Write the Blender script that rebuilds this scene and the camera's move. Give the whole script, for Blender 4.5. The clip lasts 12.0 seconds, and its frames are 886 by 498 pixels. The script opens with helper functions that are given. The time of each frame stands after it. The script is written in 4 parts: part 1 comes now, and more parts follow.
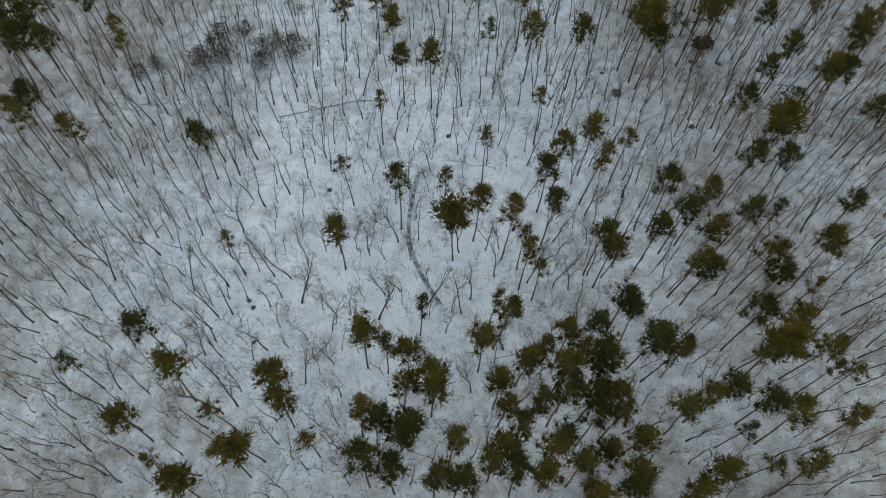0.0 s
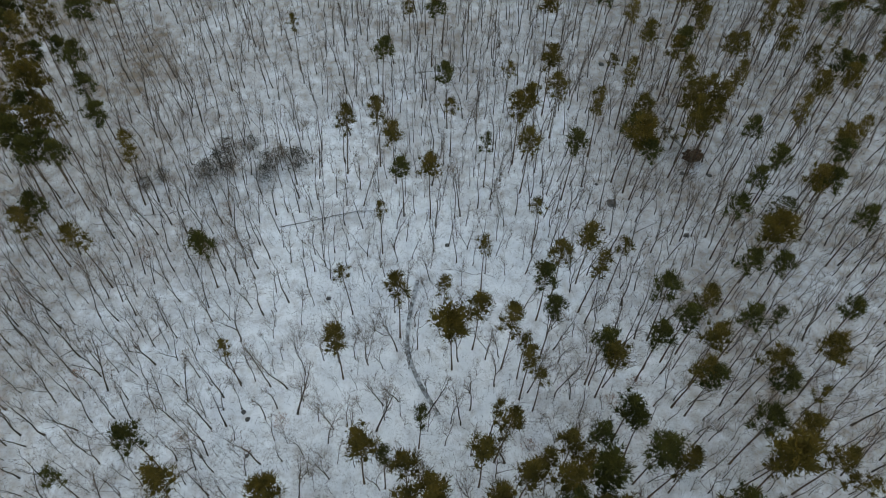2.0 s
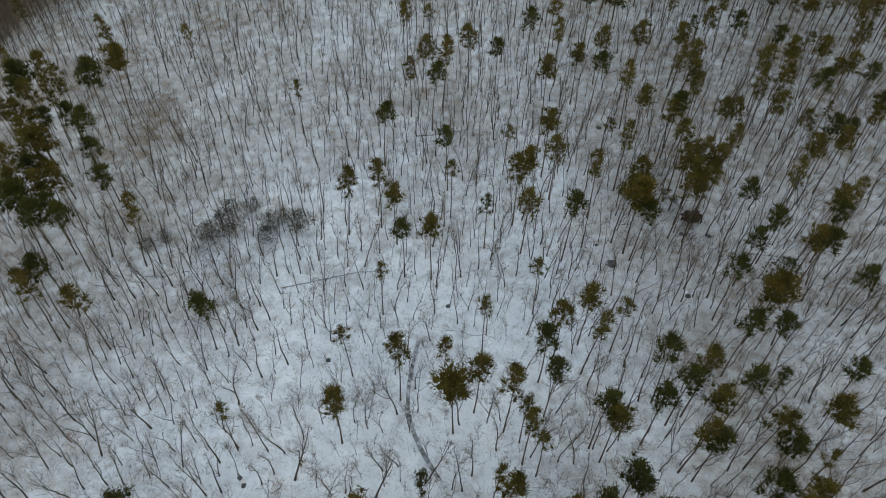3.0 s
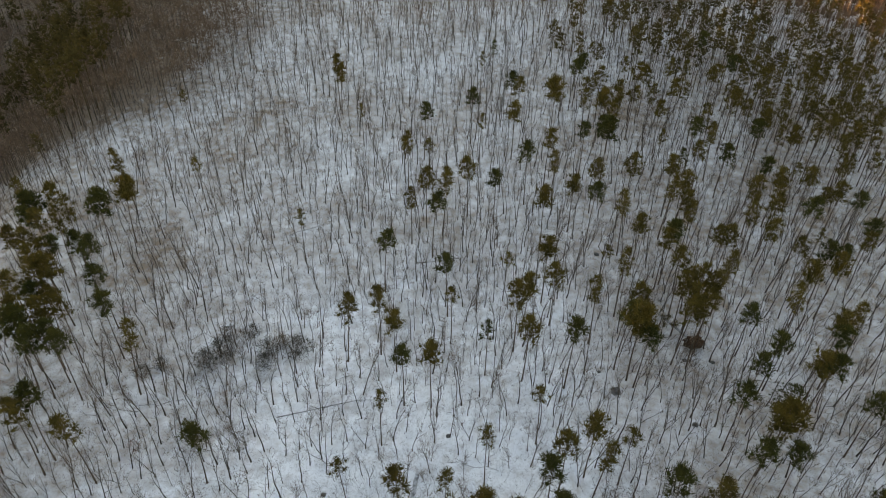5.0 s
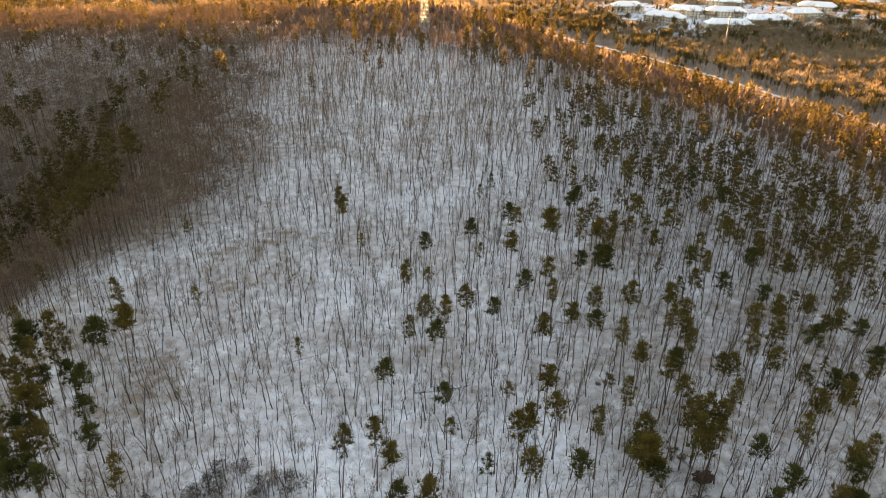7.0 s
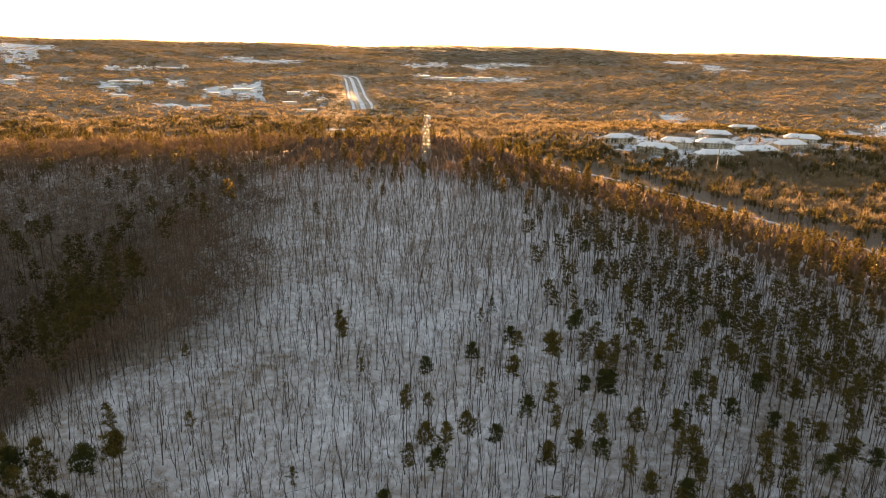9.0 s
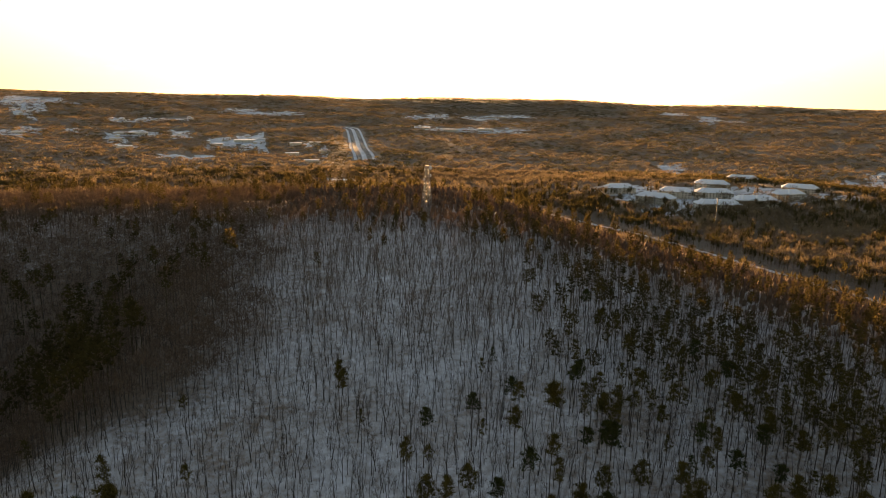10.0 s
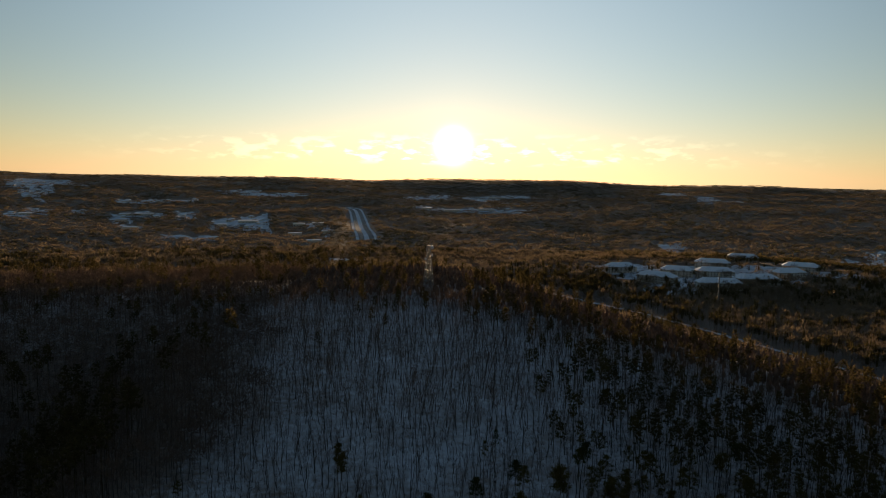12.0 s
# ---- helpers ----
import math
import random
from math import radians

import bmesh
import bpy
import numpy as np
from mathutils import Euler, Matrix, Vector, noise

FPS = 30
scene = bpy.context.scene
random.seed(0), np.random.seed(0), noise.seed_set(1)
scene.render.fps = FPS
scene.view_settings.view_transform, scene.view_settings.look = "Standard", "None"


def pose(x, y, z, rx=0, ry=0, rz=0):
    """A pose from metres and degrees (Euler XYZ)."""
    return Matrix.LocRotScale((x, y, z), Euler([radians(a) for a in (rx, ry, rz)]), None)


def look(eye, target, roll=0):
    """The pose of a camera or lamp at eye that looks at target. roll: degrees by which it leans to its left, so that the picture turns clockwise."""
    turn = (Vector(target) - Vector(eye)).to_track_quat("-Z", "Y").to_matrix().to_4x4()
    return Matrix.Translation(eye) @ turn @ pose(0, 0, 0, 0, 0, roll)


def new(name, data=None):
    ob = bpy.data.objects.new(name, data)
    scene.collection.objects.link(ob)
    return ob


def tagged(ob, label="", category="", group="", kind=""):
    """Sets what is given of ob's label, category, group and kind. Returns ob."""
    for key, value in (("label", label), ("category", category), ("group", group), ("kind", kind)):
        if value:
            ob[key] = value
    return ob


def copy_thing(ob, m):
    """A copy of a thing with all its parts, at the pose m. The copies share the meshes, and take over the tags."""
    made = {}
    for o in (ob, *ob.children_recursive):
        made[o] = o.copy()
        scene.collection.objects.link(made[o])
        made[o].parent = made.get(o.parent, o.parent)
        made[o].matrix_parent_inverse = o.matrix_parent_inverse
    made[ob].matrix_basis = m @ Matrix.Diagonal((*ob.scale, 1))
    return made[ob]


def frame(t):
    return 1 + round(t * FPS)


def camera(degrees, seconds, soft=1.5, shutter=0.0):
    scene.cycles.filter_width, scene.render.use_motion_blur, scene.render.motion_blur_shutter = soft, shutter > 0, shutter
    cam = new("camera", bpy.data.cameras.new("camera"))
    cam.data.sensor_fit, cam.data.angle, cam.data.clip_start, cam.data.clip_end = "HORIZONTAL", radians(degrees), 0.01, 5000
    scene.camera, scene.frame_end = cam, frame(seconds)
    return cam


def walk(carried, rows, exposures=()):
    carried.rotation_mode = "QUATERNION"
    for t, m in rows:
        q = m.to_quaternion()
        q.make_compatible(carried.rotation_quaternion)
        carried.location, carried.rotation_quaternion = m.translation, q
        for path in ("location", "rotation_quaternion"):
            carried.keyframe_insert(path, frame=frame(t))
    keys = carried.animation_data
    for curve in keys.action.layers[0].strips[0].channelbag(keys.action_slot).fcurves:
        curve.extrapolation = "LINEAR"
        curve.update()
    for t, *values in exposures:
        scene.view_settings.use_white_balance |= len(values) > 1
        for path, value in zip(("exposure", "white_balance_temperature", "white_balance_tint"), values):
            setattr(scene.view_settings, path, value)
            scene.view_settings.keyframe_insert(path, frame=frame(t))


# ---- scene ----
cam = camera(64.75, 12.0, 1.0)
EYE = 112.0
# the camera hovers and tilts up: seconds, pitch, yaw, lean
PATH = [
    (0, -61.37, -1.81, 2.79),
    (0.5, -59.20, -1.70, 2.67),
    (1, -57.02, -1.54, 2.53),
    (1.5, -54.86, -1.42, 2.37),
    (2, -52.51, -1.26, 2.21),
    (2.5, -50.03, -1.09, 2.05),
    (3, -47.53, -0.89, 1.84),
    (5, -37.22, -0.48, 1.46),
    (5.5, -34.60, -0.47, 1.42),
    (6, -31.98, -0.44, 1.41),
    (6.5, -29.33, -0.40, 1.32),
    (7, -26.72, -0.31, 1.28),
    (9, -16.60, -0.00, 1.26),
    (9.5, -14.47, 0.05, 1.23),
    (10, -12.57, 0.14, 1.21),
    (10.5, -10.85, 0.20, 1.14),
    (11, -9.16, 0.27, 1.10),
    (11.5, -7.51, 0.35, 1.03),
    (12, -6.08, 0.40, 1.02),
]
EXPOSURES = [(0.0, 3.78, 10800, 21), (3.0, 3.84, 11000, 22), (5.5, 3.94, 11600, 25), (7.0, 4.05, 11800, 27), (9.0, 3.32, 11800, 27), (10.5, 1.6, 9500, 20), (12.0, 0.42, 6700, 11)]
walk(cam, [(t, pose(0, 0, EYE, 90 + pitch, 0, yaw) @ pose(0, 0, 0, 0, 0, lean)) for t, pitch, yaw, lean in PATH], EXPOSURES)

import collections

# ---- light: a sun just risen ahead, and its sky ----
SUN_UP, SUN_SIDE = 2.3, 0.3
sun_way = Vector((math.sin(radians(SUN_SIDE)) * math.cos(radians(SUN_UP)), math.cos(radians(SUN_SIDE)) * math.cos(radians(SUN_UP)), math.sin(radians(SUN_UP))))
lamp = bpy.data.lights.new("sun", "SUN")
lamp.energy, lamp.angle, lamp.color = 5.0, radians(0.6), (1.0, 0.70, 0.40)
new("sun", lamp).matrix_world = look((0, 0, 0), -sun_way)

world = bpy.data.worlds.new("sky")
scene.world = world
world.use_nodes = True
wn, wl = world.node_tree.nodes, world.node_tree.links
wn.clear()
w_out = wn.new("ShaderNodeOutputWorld")
w_back = wn.new("ShaderNodeBackground")
w_sky = wn.new("ShaderNodeTexSky")
w_sky.sky_type, w_sky.sun_disc = "NISHITA", False
w_sky.sun_elevation, w_sky.sun_rotation = radians(SUN_UP), radians(SUN_SIDE)
w_sky.altitude, w_sky.air_density, w_sky.dust_density, w_sky.ozone_density = 200, 1.0, 0.15, 2.0
w_back.inputs["Strength"].default_value = 0.08
# the glare round the sun, that widens towards the horizon
w_co = wn.new("ShaderNodeTexCoord")
w_dot = wn.new("ShaderNodeVectorMath")
w_dot.operation = "DOT_PRODUCT"
w_dot.inputs[1].default_value = sun_way
wl.new(w_co.outputs["Generated"], w_dot.inputs[0])


def w_glow(power, strength, colour):
    """One lobe of the sun's glare."""
    p = wn.new("ShaderNodeMath")
    p.operation, p.use_clamp = "POWER", True
    wl.new(w_dot.outputs["Value"], p.inputs[0])
    p.inputs[1].default_value = power
    c = wn.new("ShaderNodeMix")
    c.data_type = "RGBA"
    c.inputs["A"].default_value = (0, 0, 0, 1)
    c.inputs["B"].default_value = (*[strength * v for v in colour], 1)
    wl.new(p.outputs[0], c.inputs["Factor"])
    return c.outputs["Result"]


def w_add(a, b):
    m = wn.new("ShaderNodeVectorMath")
    m.operation = "ADD"
    wl.new(a, m.inputs[0])
    wl.new(b, m.inputs[1])
    return m.outputs[0]


w_even = wn.new("ShaderNodeRGB")
w_even.outputs[0].default_value = (0.08, 0.17, 0.33, 1)
w_all = w_add(w_sky.outputs["Color"], w_even.outputs[0])
for lobe in ((9000, 150, (1.0, 0.85, 0.6)), (700, 1.2, (1.0, 0.82, 0.5)), (30, 0.05, (1.0, 0.88, 0.62)), (5.5, 3.95, (0.74, 0.95, 1.07))):
    w_all = w_add(w_all, w_glow(*lobe))
# the bright band of the dawn along the horizon, stronger towards the sun
w_xyz, w_up, w_fall, w_near, w_mul = (wn.new(k) for k in ("ShaderNodeSeparateXYZ", *["ShaderNodeMath"] * 4))
wl.new(w_co.outputs["Generated"], w_xyz.inputs[0])
w_up.operation, w_fall.operation, w_near.operation, w_mul.operation = "SUBTRACT", "POWER", "POWER", "MULTIPLY"
w_up.use_clamp = w_near.use_clamp = True
w_up.inputs[0].default_value, w_fall.inputs[1].default_value, w_near.inputs[1].default_value = 1.0, 15.0, 1.5
wl.new(w_xyz.outputs["Z"], w_up.inputs[1])
wl.new(w_up.outputs[0], w_fall.inputs[0])
wl.new(w_dot.outputs["Value"], w_near.inputs[0])
wl.new(w_fall.outputs[0], w_mul.inputs[0])
wl.new(w_near.outputs[0], w_mul.inputs[1])
w_band = wn.new("ShaderNodeMix")
w_band.data_type = "RGBA"
w_band.inputs["A"].default_value, w_band.inputs["B"].default_value = (0, 0, 0, 1), (3.0, 2.15, 0.55, 1)
wl.new(w_mul.outputs[0], w_band.inputs["Factor"])
w_all = w_add(w_all, w_band.outputs["Result"])
# small ragged clouds low down about the sun
w_flat, w_puff, w_cut, w_low, w_top, w_side = (wn.new(k) for k in ("ShaderNodeMapping", "ShaderNodeTexNoise", *["ShaderNodeMapRange"] * 3, "ShaderNodeMath"))
w_flat.inputs["Scale"].default_value = (34, 34, 105)
wl.new(w_co.outputs["Generated"], w_flat.inputs["Vector"])
wl.new(w_flat.outputs[0], w_puff.inputs["Vector"])
w_puff.inputs["Scale"].default_value, w_puff.inputs["Detail"].default_value = 1.0, 6
for node, value, a, b in ((w_cut, w_puff.outputs["Fac"], 0.52, 0.62), (w_low, w_xyz.outputs["Z"], 0.012, 0.022), (w_top, w_xyz.outputs["Z"], 0.06, 0.03)):
    node.inputs["From Min"].default_value, node.inputs["From Max"].default_value = a, b
    wl.new(value, node.inputs["Value"])
w_side.operation, w_side.use_clamp = "POWER", True
w_side.inputs[1].default_value = 35
wl.new(w_dot.outputs["Value"], w_side.inputs[0])
w_mask = w_cut.outputs[0]
for value in (w_low.outputs[0], w_top.outputs[0], w_side.outputs[0]):
    w_m = wn.new("ShaderNodeMath")
    w_m.operation = "MULTIPLY"
    wl.new(w_mask, w_m.inputs[0])
    wl.new(value, w_m.inputs[1])
    w_mask = w_m.outputs[0]
w_cloud = wn.new("ShaderNodeMix")
w_cloud.data_type = "RGBA"
w_cloud.inputs["A"].default_value, w_cloud.inputs["B"].default_value = (0, 0, 0, 1), (13, 11, 7, 1)
wl.new(w_mask, w_cloud.inputs["Factor"])
w_all = w_add(w_all, w_cloud.outputs["Result"])
wl.new(w_all, w_back.inputs["Color"])
wl.new(w_back.outputs[0], w_out.inputs[0])


# ---- materials ----
def material(name, colour, other=None, scale=1.0, rough=0.9, bump=0.0, fine=0.0, vary=0.0, metal=0.0, spec=0.2, thin=0.0):
    """A rough surface of two colours in patches, with grain, relief and a change from thing to thing."""
    m = bpy.data.materials.new(name)
    m.use_nodes = True
    n, l = m.node_tree.nodes, m.node_tree.links
    b = n["Principled BSDF"]
    b.inputs["Roughness"].default_value, b.inputs["Metallic"].default_value = rough, metal
    b.inputs["Specular IOR Level"].default_value = spec
    co = n.new("ShaderNodeTexCoord")
    big = n.new("ShaderNodeTexNoise")
    big.inputs["Scale"].default_value, big.inputs["Detail"].default_value = scale, 6
    l.new(co.outputs["Object"], big.inputs["Vector"])
    mix = n.new("ShaderNodeMix")
    mix.data_type = "RGBA"
    mix.inputs["A"].default_value, mix.inputs["B"].default_value = (*colour, 1), (*(other or colour), 1)
    ramp = n.new("ShaderNodeMapRange")
    ramp.inputs["From Min"].default_value, ramp.inputs["From Max"].default_value = 0.35, 0.65
    l.new(big.outputs["Fac"], ramp.inputs["Value"])
    l.new(ramp.outputs[0], mix.inputs["Factor"])
    out = mix.outputs["Result"]
    if vary:
        info = n.new("ShaderNodeObjectInfo")
        isl = n.new("ShaderNodeNewGeometry")
        add = n.new("ShaderNodeMath")
        l.new(info.outputs["Random"], add.inputs[0])
        l.new(isl.outputs["Random Per Island"], add.inputs[1])
        rng = n.new("ShaderNodeMapRange")
        rng.inputs["From Max"].default_value = 2
        rng.inputs["To Min"].default_value, rng.inputs["To Max"].default_value = 1 - vary, 1 + vary
        l.new(add.outputs[0], rng.inputs["Value"])
        hsv = n.new("ShaderNodeHueSaturation")
        l.new(out, hsv.inputs["Color"])
        l.new(rng.outputs[0], hsv.inputs["Value"])
        out = hsv.outputs[0]
    l.new(out, b.inputs["Base Color"])
    if bump:
        grain = n.new("ShaderNodeTexNoise")
        grain.inputs["Scale"].default_value, grain.inputs["Detail"].default_value = fine or scale * 6, 5
        l.new(co.outputs["Object"], grain.inputs["Vector"])
        bp = n.new("ShaderNodeBump")
        bp.inputs["Strength"].default_value, bp.inputs["Distance"].default_value = 0.6, bump
        l.new(grain.outputs["Fac"], bp.inputs["Height"])
        l.new(bp.outputs[0], b.inputs["Normal"])
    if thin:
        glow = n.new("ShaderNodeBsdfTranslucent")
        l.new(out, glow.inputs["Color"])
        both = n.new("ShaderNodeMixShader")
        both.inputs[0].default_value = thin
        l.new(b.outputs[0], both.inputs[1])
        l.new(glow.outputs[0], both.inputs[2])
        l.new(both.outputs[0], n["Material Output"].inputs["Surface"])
    return m


def snow_ground():
    """Thin snow on leaf litter: drifts, bare specks and twiggy undergrowth showing through."""
    m = bpy.data.materials.new("snow_on_leaf_litter")
    m.use_nodes = True
    n, l = m.node_tree.nodes, m.node_tree.links
    b = n["Principled BSDF"]
    b.inputs["Roughness"].default_value, b.inputs["Specular IOR Level"].default_value = 0.85, 0.15
    co = n.new("ShaderNodeTexCoord")

    def tex(scale, detail, rough=0.55):
        t = n.new("ShaderNodeTexNoise")
        t.inputs["Scale"].default_value, t.inputs["Detail"].default_value, t.inputs["Roughness"].default_value = scale, detail, rough
        l.new(co.outputs["Object"], t.inputs["Vector"])
        return t.outputs["Fac"]

    def rescale(v, a, c, lo=0.0, hi=1.0):
        r = n.new("ShaderNodeMapRange")
        for key, x in zip(("From Min", "From Max", "To Min", "To Max"), (a, c, lo, hi)):
            r.inputs[key].default_value = x
        l.new(v, r.inputs["Value"])
        return r.outputs[0]

    def times(a, c):
        t = n.new("ShaderNodeMath")
        t.operation = "MULTIPLY"
        l.new(a, t.inputs[0])
        l.new(c, t.inputs[1])
        return t.outputs[0]

    def blend(fac, a, c):
        x = n.new("ShaderNodeMix")
        x.data_type = "RGBA"
        l.new(fac, x.inputs["Factor"])
        for key, v in (("A", a), ("B", c)):
            if isinstance(v, tuple):
                x.inputs[key].default_value = (*v, 1)
            else:
                l.new(v, x.inputs[key])
        return x.outputs["Result"]

    snow = blend(rescale(tex(0.25, 6, 0.6), 0.36, 0.64), (0.70, 0.72, 0.74), (0.84, 0.85, 0.86))
    litter = blend(rescale(tex(0.8, 5), 0.4, 0.6), (0.13, 0.078, 0.045), (0.24, 0.155, 0.095))
    # the lower the cover, the more litter shows, at the darkened edges too
    cover = n.new("ShaderNodeAttribute")
    cover.attribute_name = "snow_and_edge_shade"

    def weigh(a, c, ka, kc):
        x, y, z = (n.new("ShaderNodeMath") for _ in range(3))
        x.operation, y.operation, z.operation = "MULTIPLY", "MULTIPLY", "ADD"
        for node, v, k in ((x, a, ka), (y, c, kc)):
            l.new(v, node.inputs[0])
            node.inputs[1].default_value = k
            l.new(node.outputs[0], z.inputs[0 if node is x else 1])
        return z.outputs[0]

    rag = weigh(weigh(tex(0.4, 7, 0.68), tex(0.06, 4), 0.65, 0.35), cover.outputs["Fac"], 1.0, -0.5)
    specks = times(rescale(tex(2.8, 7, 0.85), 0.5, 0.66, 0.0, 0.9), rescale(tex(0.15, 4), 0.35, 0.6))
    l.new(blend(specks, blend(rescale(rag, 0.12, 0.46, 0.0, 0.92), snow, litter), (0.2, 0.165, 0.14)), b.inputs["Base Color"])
    bp = n.new("ShaderNodeBump")
    bp.inputs["Strength"].default_value, bp.inputs["Distance"].default_value = 0.5, 0.25
    l.new(tex(0.6, 7), bp.inputs["Height"])
    l.new(bp.outputs[0], b.inputs["Normal"])
    return m


SNOW = snow_ground()
BARK = material("grey_brown_bark", (0.05, 0.037, 0.028), (0.115, 0.09, 0.072), 1.5, bump=0.03, fine=14, vary=0.35)
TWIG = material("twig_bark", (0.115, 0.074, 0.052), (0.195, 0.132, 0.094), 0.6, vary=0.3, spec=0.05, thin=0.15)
PINE_BARK = material("pine_bark", (0.055, 0.04, 0.03), (0.13, 0.085, 0.06), 1.8, bump=0.03, fine=12, vary=0.3)
NEEDLES = material("pine_needles", (0.066, 0.05, 0.013), (0.115, 0.084, 0.022), 0.45, rough=0.8, vary=0.3, spec=0.05, thin=0.35)
DARK_NEEDLES = material("dark_pine_needles", (0.036, 0.038, 0.012), (0.06, 0.058, 0.016), 0.45, rough=0.8, vary=0.3, spec=0.05, thin=0.35)
WOODS = material("far_bare_woods", (0.17, 0.123, 0.078), (0.24, 0.174, 0.11), 0.02, vary=0.12, spec=0.0, thin=0.42)
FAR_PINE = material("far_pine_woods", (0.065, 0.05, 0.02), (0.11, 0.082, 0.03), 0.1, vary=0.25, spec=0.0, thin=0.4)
# pines paled towards the bare woods: distance haze put into the base colour
HAZED_STAND = material("distant_hazed_pine_stands", (0.085, 0.07, 0.036), (0.125, 0.1, 0.052), 0.05, vary=0.12, spec=0.0, thin=0.42)
ROOF_SNOW = material("roof_snow", (0.80, 0.82, 0.85), (0.88, 0.89, 0.9), 0.15, bump=0.05)
SIDING = material("beige_siding", (0.52, 0.45, 0.36), (0.62, 0.55, 0.45), 0.3, vary=0.15)
GLASS = material("dark_window_glass", (0.10, 0.10, 0.10), rough=0.1, spec=0.5)
STEEL = material("galvanised_steel", (0.3, 0.285, 0.27), (0.2, 0.19, 0.18), 1.2, rough=0.5, metal=0.6)
WHITE_PLASTIC = material("white_dish_cover", (0.75, 0.75, 0.74), (0.62, 0.62, 0.6), 2.0, rough=0.5)
ASPHALT = material("wet_asphalt", (0.05, 0.05, 0.052), (0.14, 0.14, 0.15), 0.06, rough=0.7, bump=0.01, fine=8)
LOT_SNOW = material("trodden_snow", (0.45, 0.47, 0.5), (0.76, 0.78, 0.81), 0.06, bump=0.1, fine=0.8)


# ---- building helpers ----
def link_mesh(name, verts, faces, mat, parent=None, label="", smooth=False):
    me = bpy.data.meshes.new(name)
    me.from_pydata([tuple(v) for v in verts], [], [tuple(f) for f in faces])
    me.materials.append(mat)
    if smooth:
        me.polygons.foreach_set("use_smooth", [True] * len(me.polygons))
    me.update()
    ob = new(name, me)
    if parent:
        ob.parent = parent
    if label:
        ob["label"] = label
    return ob


def part(name, bm, mat, parent, label=""):
    me = bpy.data.meshes.new(name)
    bm.to_mesh(me)
    bm.free()
    me.materials.append(mat)
    ob = new(name, me)
    ob.parent = parent
    if label:
        ob["label"] = label
    return ob


def box(bm, x0, y0, z0, x1, y1, z1):
    bmesh.ops.create_cube(bm, size=1, matrix=Matrix.Translation(((x0 + x1) / 2, (y0 + y1) / 2, (z0 + z1) / 2)) @ Matrix.Diagonal((x1 - x0, y1 - y0, z1 - z0, 1)))


class Soup:
    """Vertices and faces gathered for one mesh."""

    def __init__(self):
        self.v, self.f = [], []

    def tube(self, pts, radii, sides):
        """A tapering limb along pts; ends in a point where its last radius is 0."""
        base, rings = len(self.v), []
        for i, p in enumerate(pts):
            d = (pts[min(i + 1, len(pts) - 1)] - pts[max(i - 1, 0)]).normalized()
            a = d.orthogonal().normalized()
            b = d.cross(a)
            if radii[i] <= 0:
                rings.append([len(self.v)])
                self.v.append(p.copy())
                continue
            rings.append(list(range(len(self.v), len(self.v) + sides)))
            for k in range(sides):
                w = 2 * math.pi * k / sides
                self.v.append(p + (a * math.cos(w) + b * math.sin(w)) * radii[i])
        for r, s in zip(rings, rings[1:]):
            for k in range(sides):
                k2 = (k + 1) % sides
                if len(s) == 1:
                    self.f.append((r[k], r[k2], s[0]))
                else:
                    self.f.append((r[k], r[k2], s[k2], s[k]))

    def blade(self, a, b, wide):
        """A thin sliver from a to b: a twig or a tuft of needles."""
        d = b - a
        side = d.cross(Vector((random.uniform(-1, 1), random.uniform(-1, 1), random.uniform(-1, 1))))
        if side.length < 1e-6:
            return
        side = side.normalized() * wide
        i = len(self.v)
        self.v += [a - side, a + side, b]
        self.f.append((i, i + 1, i + 2))

    def arrays(self):
        """Vertices and triangles as arrays."""
        tri = []
        for f in self.f:
            tri.append(f[:3])
            if len(f) == 4:
                tri.append((f[0], f[2], f[3]))
        return np.array([tuple(v) for v in self.v], dtype=np.float32), np.array(tri, dtype=np.int32), np.zeros(len(tri), dtype=np.int32)


def scatter(name, templates, places, mats, round_off=False):
    """Many copies of the templates as one mesh. places: x, y, z, turn, width, height; mats: one, or wood and twigs."""
    mats = mats if isinstance(mats, tuple) else (mats,)
    vs, ts, ks, n = [], [], [], 0
    for i, (x, y, z, turn, wide, tall) in enumerate(places):
        v, t, k = templates[i % len(templates)]
        c, s = math.cos(turn) * wide, math.sin(turn) * wide
        w = np.empty_like(v)
        w[:, 0], w[:, 1], w[:, 2] = v[:, 0] * c - v[:, 1] * s + x, v[:, 0] * s + v[:, 1] * c + y, v[:, 2] * tall + z
        vs.append(w)
        ts.append(t + n)
        ks.append(k)
        n += len(v)
    v, t = np.concatenate(vs), np.concatenate(ts)
    me = bpy.data.meshes.new(name)
    me.vertices.add(len(v))
    me.vertices.foreach_set("co", v.ravel())
    me.loops.add(len(t) * 3)
    me.loops.foreach_set("vertex_index", t.ravel())
    me.polygons.add(len(t))
    me.polygons.foreach_set("loop_start", np.arange(0, len(t) * 3, 3, dtype=np.int32))
    me.polygons.foreach_set("loop_total", np.full(len(t), 3, dtype=np.int32))
    for m in mats:
        me.materials.append(m)
    if len(mats) > 1:
        me.polygons.foreach_set("material_index", np.concatenate(ks))
    if round_off:
        me.polygons.foreach_set("use_smooth", [True] * len(t))
    me.update(calc_edges=True)
    return new(name, me)


# ---- the land ----
def smooth(v):
    v = min(1.0, max(0.0, v))
    return v * v * (3 - 2 * v)


def past_crest(x, y):
    """How far past the hill's rounded crest a place lies; past it the ground falls to the plain."""
    r = math.hypot(x, 60)
    return (y - (500 - 0.44 * x - 0.82 * r)) * (0.75 - 0.18 * x / r)


